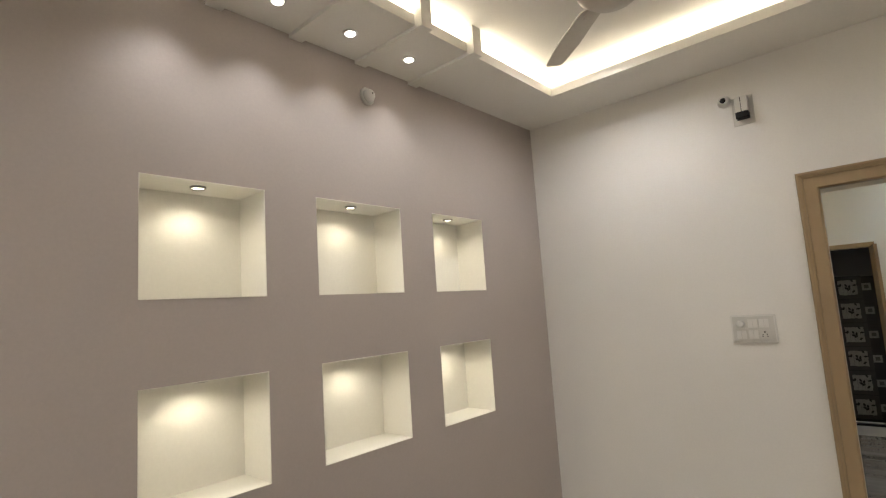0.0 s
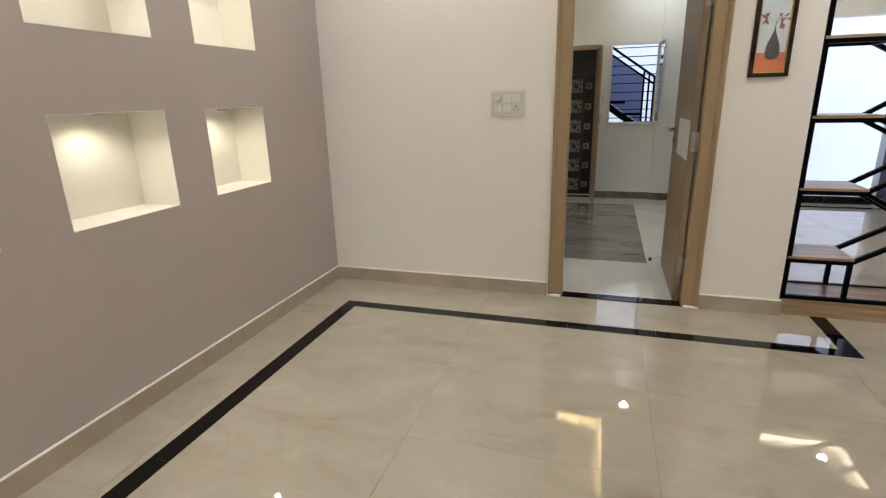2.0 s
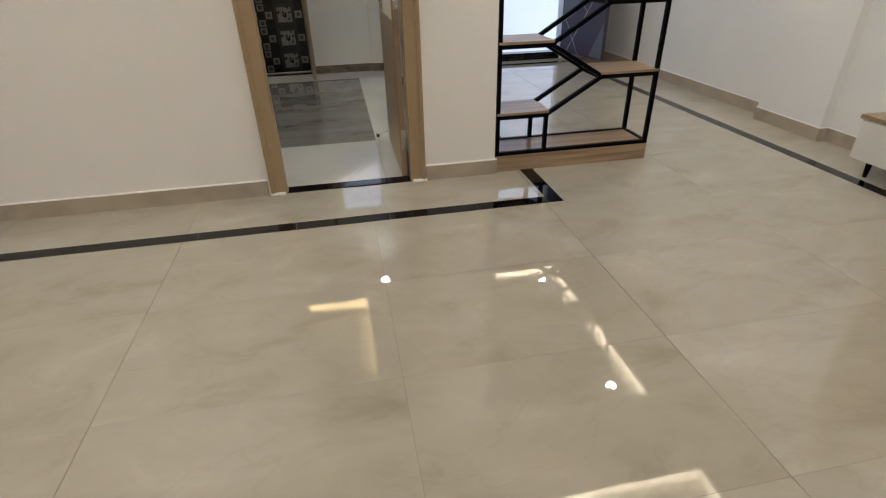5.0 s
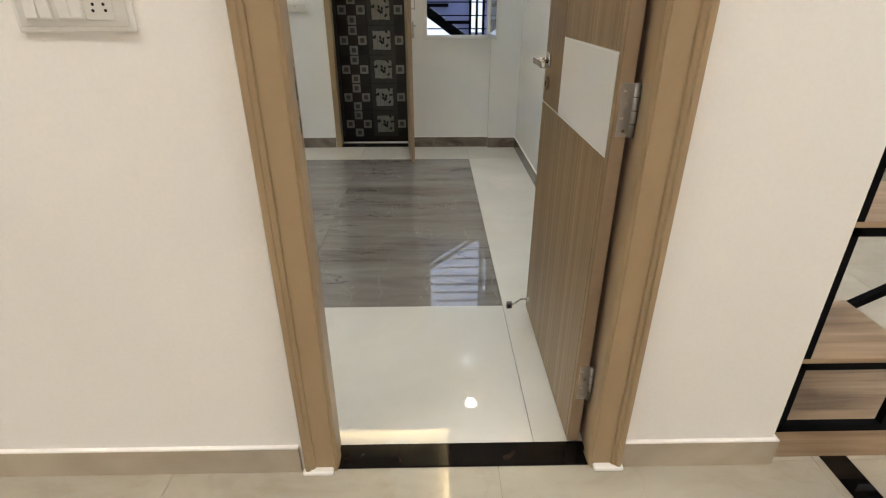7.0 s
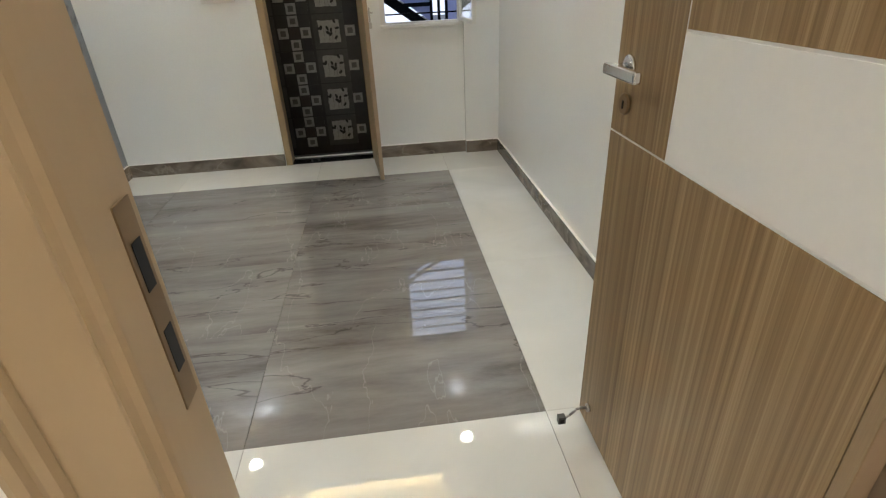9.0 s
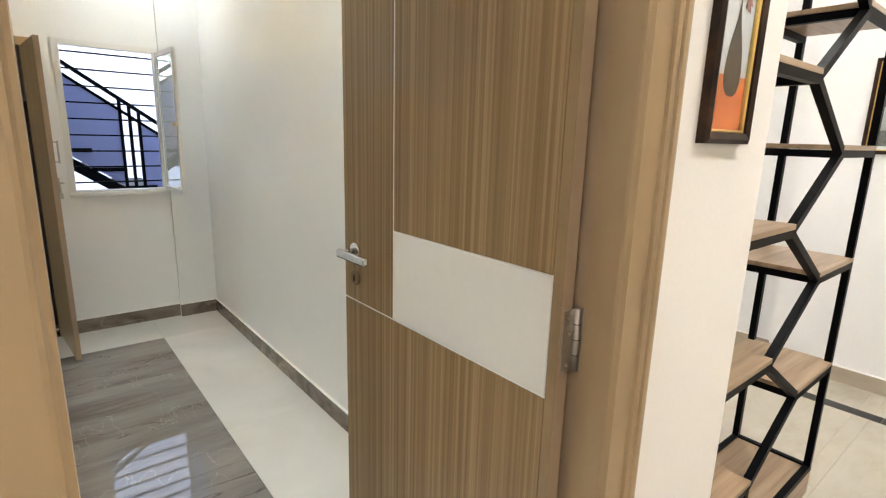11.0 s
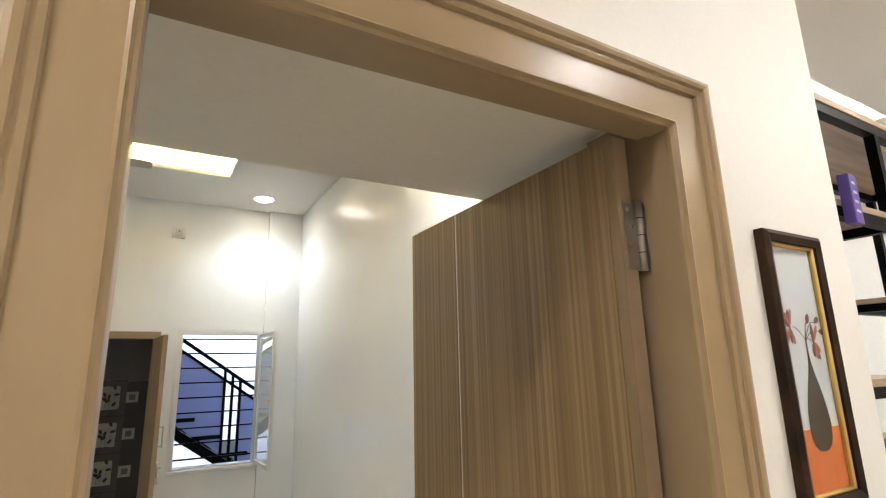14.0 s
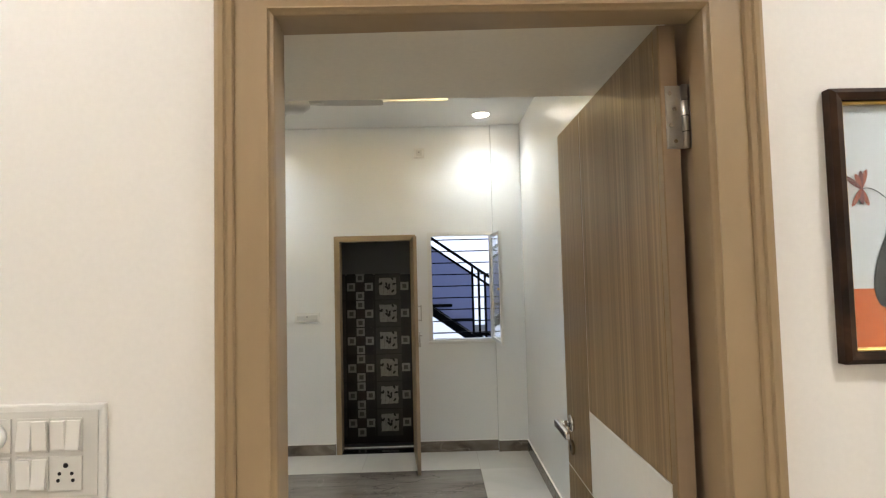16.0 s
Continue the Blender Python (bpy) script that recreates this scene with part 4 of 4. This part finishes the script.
def vase_print(th, w, h, fw, depth):
    iw, ih = w - 2 * fw, h - 2 * fw
    y = -depth * 0.16
    part("paper", B(-iw / 2, y, -ih / 2, iw / 2, 0.0, ih / 2), PAPER, th, "pale grey printed sheet")
    part("orange_ground", B(-iw / 2, y - 0.0007, -ih / 2, iw / 2, y - 0.0001, -ih / 2 + 0.245 * ih), ORANGE, th, "orange lower field of the print")
    vz, hw = -ih / 2 + 0.157 * ih, 0.036
    prof = [(0.0, 0.0), (0.40, 0.008), (0.74, 0.05), (0.93, 0.12), (1.0, 0.21), (0.95, 0.32), (0.78, 0.45), (0.52, 0.58), (0.28, 0.69), (0.11, 0.80), (0.05, 0.90), (0.045, 1.0)]
    vh = 0.438 * ih
    pts = [(hw * a + 0.006, vz + vh * b) for a, b in prof] + [(-hw * a + 0.006, vz + vh * b) for a, b in reversed(prof[1:])]
    part("vase", flat(pts, y - 0.0016), INK, th, "charcoal bottle vase motif")
    top = (0.006, vz + vh)
    ends = ((-0.048, 0.022), (0.014, 0.030), (0.040, 0.032), (0.052, 0.016), (0.026, -0.003))
    for ex, ez in ends:
        bm = bmesh.new()
        prev = (top[0], y - 0.0012, top[1])
        for k in range(1, 9):
            q = k / 8
            cur = (top[0] + ex * q, y - 0.0012, top[1] + ez * math.sin(q * 1.57) + 0.004 * math.sin(q * 3.14))
            bar(bm, prev, cur, 0.0012, 0.0006)
            prev = cur
        part("stem", bm, INK, th)
    for (ex, ez), up, down in ((ends[0], (1.25, 1.55, 1.9, 2.45), (-1.2, -1.55, -2.1)), (ends[4], (1.0, 1.6), (-0.75, -1.15, -1.4, -1.75))):
        for k, ang in enumerate(up + down):
            part("petal", petal(top[0] + ex, top[1] + ez, ang, 0.036 - 0.004 * (k % 3), 0.0085, y - 0.0018 - 0.0001 * k), RED if k % 2 else RUST, th)
    for (ex, ez), ang in ((ends[1], 1.2), (ends[2], 0.5), (ends[3], -0.1)):
        part("bud", petal(top[0] + ex, top[1] + ez, ang, 0.019, 0.011, y - 0.0018), RED, th)


pic = thing("framed_print", "framed print of a charcoal vase on orange ground", "picture", "framed prints", (0.652, 0.0, 1.647))
print_frame(pic, 0.195, 0.475, 0.021, 0.022)
vase_print(pic, 0.195, 0.475, 0.021, 0.022)
pic2 = thing("framed_print", "framed floral print with white mount on the column", "picture", "framed prints", (3.33, 0.245, 1.635), -90)
print_frame(pic2, 0.215, 0.52, 0.020, 0.022)
part("mount", B(-0.088, -0.0035, -0.24, 0.088, 0.0, 0.24), WHITE_LAM, pic2, "white mount board")
part("print_sheet", B(-0.066, -0.0045, -0.215, 0.066, -0.0036, 0.215), GREYPRINT, pic2, "clouded grey print")
part("ground_tone", B(-0.066, -0.0052, -0.215, 0.066, -0.0046, -0.13), BTILE_C, pic2)
for k, (cx, cz) in enumerate(((-0.008, 0.115), (0.018, 0.055), (-0.012, 0.02))):
    for j in range(4):
        part("petal", petal(cx, cz, 0.6 + j * 1.5, 0.036, 0.024, -0.0062), RED, pic2)
part("stem", bar(bmesh.new(), (0.0, -0.0056, 0.1), (0.005, -0.0056, -0.17), 0.002, 0.0006), INK, pic2)

# ---- switchboards ----
sw = thing("switchboard", "ivory modular switchboard with regulator and socket", "switchboard", "", (-0.801, 0.0, 1.300))
part("back_plate", B(-0.113, -0.010, -0.080, 0.113, 0.0, 0.080, bevel=0.003), PLASTIC, sw, "white cover plate")
part("plate_edge", B(-0.104, -0.0125, -0.070, 0.104, -0.0102, 0.070, bevel=0.001), PLASTIC2, sw)
for r, zc in enumerate((0.031, -0.031)):
    for c in range(3):
        xc = (-0.058, 0.003, 0.058)[c] - 0.004
        cell = part("module", B(xc - 0.026, -0.0150, zc - 0.028, xc + 0.026, -0.0126, zc + 0.028, bevel=0.001), PLASTIC2, sw)
        if (r, c) == (0, 0):
            part("regulator_knob", lathe(bmesh.new(), [(0.021, 0), (0.021, 0.006), (0.017, 0.013), (0.012, 0.014)], 24, Matrix.Translation((xc, -0.0152, zc)) @ pose(0, 0, 0, 90, 0, 0)), PLASTIC, cell, "round fan regulator knob")
        elif (r, c) == (1, 2):
            for a, b, rr in ((0, 0.013, 0.0042), (-0.010, 0.0, 0.003), (0.010, 0.0, 0.003), (-0.012, -0.011, 0.003), (0.012, -0.011, 0.003)):
                part("socket_hole", cyl(bmesh.new(), (xc + a, -0.0148, zc + b), (xc + a, -0.0156, zc + b), rr, seg=12), DARKPL, cell)
        else:
            for s in (-1, 1):
                bm = B(xc + s * 0.0125 - 0.0115, -0.0185, zc - 0.024, xc + s * 0.0125 + 0.0115, -0.0150, zc + 0.024, bevel=0.0012)
                for v in bm.verts:
                    if v.co.y < -0.016:
                        v.co.y -= 0.0022 * s * (1 if (r + c) % 2 else -1) * (v.co.z - zc) / 0.024
                part("rocker_switch", bm, PLASTIC, cell)
for nm, lab, x, z, w, h in (("switchboard", "long white switch plate beside the bathroom door", -1.285, 1.215, 0.225, 0.085), ("wall_socket", "small white socket plate high on the wall", -0.252, 2.685, 0.095, 0.09)):
    th = thing(nm, lab, "switch plate", "", (x, Y2, z))
    part("back_plate", B(-w / 2, -0.010, -h / 2, w / 2, 0.0, h / 2, bevel=0.003), PLASTIC, th)
    part("module", B(-w / 2 + 0.022, -0.014, -h / 2 + 0.02, w / 2 - 0.022, -0.0102, h / 2 - 0.02, bevel=0.0015), PLASTIC2, th)
    part("indicator", B(-0.004, -0.0155, 0.004, 0.004, -0.0142, 0.012), DARKPL, th)
th = thing("wall_socket", "white three module switch plate on the blue-grey wall", "switch plate", "", (X2, 3.30, 0.688), 90)
part("back_plate", B(-0.135, -0.012, -0.04, 0.135, 0.0, 0.04, bevel=0.003), PLASTIC, th)
for k in range(3):
    part("rocker_switch", B(-0.085 + k * 0.06, -0.017, -0.022, -0.035 + k * 0.06, -0.0122, 0.022, bevel=0.0015), PLASTIC2, th)

# ---- sensors on the hall walls ----
pir = thing("motion_sensor", "small round white dome motion sensor", "sensor", "", (XL, -1.645, 2.68))
part("base", lathe(bmesh.new(), [(0.047, 0), (0.048, 0.006), (0.043, 0.012)], 28, pose(0, 0, 0, 0, 90, 0)), PLASTIC2, pir)
part("dome", lathe(bmesh.new(), [(0.036, 0.012), (0.036, 0.022), (0.031, 0.034), (0.020, 0.042), (0.006, 0.045)], 28, pose(0, 0, 0, 0, 90, 0)), PLASTIC, pir)
part("indicator", cyl(bmesh.new(), (0.042, 0.004, 0.006), (0.047, 0.004, 0.006), 0.004, seg=10), DARKPL, pir)
cctv = thing("security_camera", "small round white wall camera with dark lens", "camera", "", (-0.796, 0.0, 2.645))
part("base", lathe(bmesh.new(), [(0.036, 0), (0.037, 0.006), (0.030, 0.012), (0.030, 0.034), (0.026, 0.042)], 24, pose(0, 0, 0, 90, 0, 0)), PLASTIC, cctv)
part("lens", lathe(bmesh.new(), [(0.016, 0.040), (0.016, 0.044), (0.012, 0.047), (0.004, 0.048)], 24, pose(0, 0, 0, 90, 0, 0)), DARKPL, cctv)
box_ = thing("wall_sensor_box", "white wall box with black lower half", "sensor", "", (-0.705, 0.0, 2.565))
part("plate", B(-0.055, -0.006, -0.085, 0.055, 0.0, 0.085, bevel=0.002), PLASTIC2, box_)
part("body", B(-0.033, -0.045, -0.015, 0.033, -0.006, 0.078, bevel=0.004), PLASTIC, box_)
part("cover", B(-0.033, -0.060, -0.055, 0.033, -0.006, -0.017, bevel=0.004), DARKPL, box_, "black lower cover")
part("seam", B(-0.004, -0.0458, -0.014, -0.001, -0.0448, 0.074), DARKPL, box_)

# ---- ceiling fans ----
def fan(at, turn, top, label, m):
    th = thing("ceiling_fan", label, "ceiling fan", "", at, turn)
    part("motor", lathe(bmesh.new(), [(0.03, 0.06), (0.09, 0.05), (0.115, 0.02), (0.115, -0.02), (0.08, -0.05), (0.03, -0.06)], 28), m, th)
    part("rod", cyl(bmesh.new(), (0, 0, 0.05), (0, 0, top - at[2] - 0.05), 0.012), m, th)
    part("canopy", lathe(bmesh.new(), [(0.02, top - at[2] - 0.08), (0.05, top - at[2] - 0.05), (0.06, top - at[2] - 0.001)], 24), m, th)
    for k in range(3):
        a = 2 * math.pi * k / 3
        bm = bmesh.new()
        rows = []
        for r, w0, w1, zz in ((0.10, -0.022, 0.022, 0.0), (0.17, -0.042, 0.042, 0.004), (0.40, -0.050, 0.050, 0.004), (0.57, -0.040, 0.040, 0.002), (0.585, -0.030, 0.032, 0.002)):
            rows.append([bm.verts.new((r, w, zz - 0.10 * w + s)) for w, s in ((w0, 0), (w1, 0), (w1, 0.004), (w0, 0.004))])
        for p, q in zip(rows, rows[1:]):
            for i in range(4):
                bm.faces.new((p[i], p[(i + 1) % 4], q[(i + 1) % 4], q[i]))
        bm.faces.new(rows[0])
        bm.faces.new(rows[-1])
        bmesh.ops.recalc_face_normals(bm, faces=bm.faces[:])
        bl = part("blade", bm, m, th)
        bl.rotation_euler = (0, 0, a)
        hub = part("blade_bracket", B(0.07, -0.02, -0.006, 0.20, 0.02, -0.001, bevel=0.002), m, bl)
    return th


fan((-0.765, -1.70, 2.60), 139, TRAY, "grey-brown three blade ceiling fan at rest", FANM)
fan((-1.03, 2.38, 2.70), 2, H2 + 0.13, "pale grey three blade ceiling fan at rest", FANM)

# ---- television unit and lit wall panel ----
tv = thing("tv_unit", "low white television unit with oak top and black handle", "tv unit", "", (3.0, -0.53, 0.0))
part("carcass", B(0.012, -1.80, 0.10, 0.36, 0.0, 0.335, bevel=0.002), WHITE_LAM, tv)
part("top", B(0.0, -1.82, 0.336, 0.38, 0.015, 0.362, bevel=0.003), SHELFWOOD, tv, "oak top board")
for k in range(3):
    dr = part("drawer_front", B(0.0, -0.59 - k * 0.60, 0.105, 0.0115, -0.008 - k * 0.60, 0.33, bevel=0.002), WHITE_LAM, tv)
    bm = bmesh.new()
    bar(bm, (-0.022, -0.24 - k * 0.60, 0.245), (-0.022, -0.38 - k * 0.60, 0.245), 0.010, up=(0, 0, 1))
    for yy in (-0.245, -0.375):
        bar(bm, (0.0, yy - k * 0.60, 0.245), (-0.022, yy - k * 0.60, 0.245), 0.010, up=(0, 0, 1))
    part("handle", bm, IRON, dr, "black bar handle")
for yy in (-0.10, -1.70):
    for xx in (0.06, 0.32):
        part("leg", cyl(bmesh.new(), (xx, yy, 0.0), (xx, yy, 0.10), 0.012, 0.018), IRON, tv)
pn = thing("wall_panel", "brown laminate wall panel with glowing edge", "wall panel", "", (3.40, -0.73, 0.40))
part("board", B(-0.05, -2.0, 0.0, -0.02, 0.0, 1.98, bevel=0.002), LAMIN, pn)
part("edge_light", B(-0.018, -1.96, 0.04, -0.010, -0.012, 1.95), STRIP2, pn, "warm edge light strip")
part("batten", B(-0.0095, -1.9, 0.1, 0.0, -0.1, 1.9), LAMIN, pn)

# ---- floors: bedding first, then tiles and inlays ----
def slab(name, x0, y0, x1, y1, z, m, label):
    return tagged(part(name, B(x0, y0, z - 0.12, x1, y1, z), m), label, "floor", kind="structure")


def tile_mesh(w, d):
    bm = bmesh.new()
    g, e = 0.0009, 0.0004
    return box(bm, -w / 2 + g, -d / 2 + e, -0.010, w / 2 - g, d / 2 - e, 0.0)


def lay(root, xs, ys, material, name="tile", keep=None):
    cache = {}
    for a, b in zip(xs, xs[1:]):
        for c, d in zip(ys, ys[1:]):
            if keep and not keep((a + b) / 2, (c + d) / 2):
                continue
            key = (round(b - a, 3), round(d - c, 3))
            if key not in cache:
                cache[key] = mesh_of(name, tile_mesh(*key), material)
            ob = new(name, cache[key])
            ob.parent = root
            ob.location = ((a + b) / 2, (c + d) / 2, 0.0)


hall_floor = slab("floor", XL - 0.05, YS - 0.05, 3.62, 3.95, -0.0035, GROUT, "polished cream marble tile floor with black border")
xs = [XL - 0.02, -1.875, -0.90, 0.075, 1.05, 2.025, 3.0, 3.5]
ys = [YS, -5.29, -4.70, -4.10, -3.51, -2.91, -2.315, -1.715, -1.12, -0.525, 0.0]
lay(hall_floor, xs, ys[1:], TILE)
lay(hall_floor, [0.90, 1.05, 2.025, 3.0, 3.5], [0.0, 0.07, 0.665, 1.26, 1.855, 2.45, 3.045, 3.64, 3.85], TILE)
bed_floor = slab("bedroom_floor", X2 - 0.05, 0.06, 0.68, Y2 + 0.02, -0.0035, GROUT, "ivory tile floor with a grey streaked centre")
GX, GY0, GY1 = 0.20, 0.90, 3.315
lay(bed_floor, [X2 - 0.02, -1.75, -0.765, 0.20, 0.68], [0.085, 0.90], TILE2)
lay(bed_floor, [X2 - 0.02, -1.75, -0.765, 0.20, 0.68], [3.315, 3.76], TILE2)
lay(bed_floor, [0.20, 0.68], [0.90, 1.9, 2.9, 3.315], TILE2)
lay(bed_floor, [X2 - 0.02, -1.75, -0.765, 0.20], [0.90, 1.504, 2.108, 2.711, 3.315], GREY, "grey_tile")

border = tagged(new("floor_border"), "polished black granite border inlaid in the floor", "floor border", kind="structure")
def border_run(x0, y0, x1, y1, n):
    for k in range(n):
        a, b = k / n, (k + 1) / n
        if abs(x1 - x0) > abs(y1 - y0):
            part("border_strip", B(x0 + (x1 - x0) * a + 0.0008, y0, -0.008, x0 + (x1 - x0) * b - 0.0008, y1, 0.0012), BLACK, border)
        else:
            part("border_strip", B(x0, y0 + (y1 - y0) * a + 0.0008, -0.008, x1, y0 + (y1 - y0) * b - 0.0008, 0.0012), BLACK, border)


border_run(-1.832, -0.512, 1.160, -0.427, 6)
border_run(-1.832, -4.8, -1.742, -0.512, 8)
border_run(1.075, -0.427, 1.160, 3.52, 7)
border_run(1.075, 3.52, 3.00, 3.60, 3)
border_run(2.915, -4.8, 3.00, 3.52, 14)
border_run(-1.742, -4.8, 2.915, -4.715, 8)

# ---- bathroom wall tiles ----
dado = tagged(part("bathroom_tiling", B(BX0, BY - 0.006, -0.15, BX1, BY - 0.0005, 1.585), BTILE_D), "dark patterned bathroom wall tiles", "wall tiles", kind="structure")
ROW = 0.281
def flat_tile(xc, zc, w, h, m, lift, name="tile"):
    part(name, B(xc - w / 2, BY - 0.006 - lift, zc - h / 2, xc + w / 2, BY - 0.0055, zc + h / 2), m, dado)


for r in range(6):
    zc = 1.462 - r * ROW
    for base in (-0.63, -1.205):
        flat_tile(base, zc, 0.265, 0.272, BTILE_G, 0.001)
        ragged = [(math.cos(a) * rr, math.sin(a) * rr) for a, rr in ((2 * math.pi * k / 40, (0.088 + random.uniform(-0.003, 0.004)) / max(abs(math.cos(2 * math.pi * k / 40)), abs(math.sin(2 * math.pi * k / 40)))) for k in range(40))]
        part("tile", flat(ragged, 0.0), BTILE_L, dado).location = (base, BY - 0.009, zc)
        for dx in (-0.045, -0.005, 0.022, 0.052):
            part("stem_motif", B(dx - 0.0012, -0.0005, -0.08, dx + 0.0012, 0.0, 0.03), BTILE_C, dado).location = (base, BY - 0.0092, zc)
        for k, (dx, dz) in enumerate(((-0.072, 0.012), (-0.058, 0.028), (-0.022, 0.045), (-0.005, -0.035), (0.006, -0.022), (0.020, 0.030), (0.048, 0.022), (0.058, 0.062), (0.066, -0.035), (-0.03, 0.002))):
            lf = petal(0, 0, 1.3 + 1.9 * k, 0.040, 0.021, 0)
            ob = part("leaf_motif", lf, INK, dado)
            ob.location = (base + dx, BY - 0.0105, zc + dz)
        cx = base - 0.29
        for dx, dz in ((-0.093, 0), (0.093, 0), (0, 0.093), (0, -0.093)):
            flat_tile(cx + dx, zc + dz, 0.084, 0.084, BTILE_L, 0.003)
            flat_tile(cx + dx, zc + dz, 0.044, 0.044, BTILE_C, 0.004)
        flat_tile(cx, zc, 0.084, 0.084, BTILE_R, 0.003)
        for dx, dz in ((-0.093, 0.093), (0.093, 0.093), (-0.093, -0.093), (0.093, -0.093)):
            flat_tile(cx + dx, zc + dz, 0.086, 0.086, BTILE_D, 0.002)
    flat_tile(-0.455, zc, 0.084, 0.084, BTILE_L, 0.003)
    flat_tile(-0.455, zc, 0.044, 0.044, BTILE_C, 0.004)
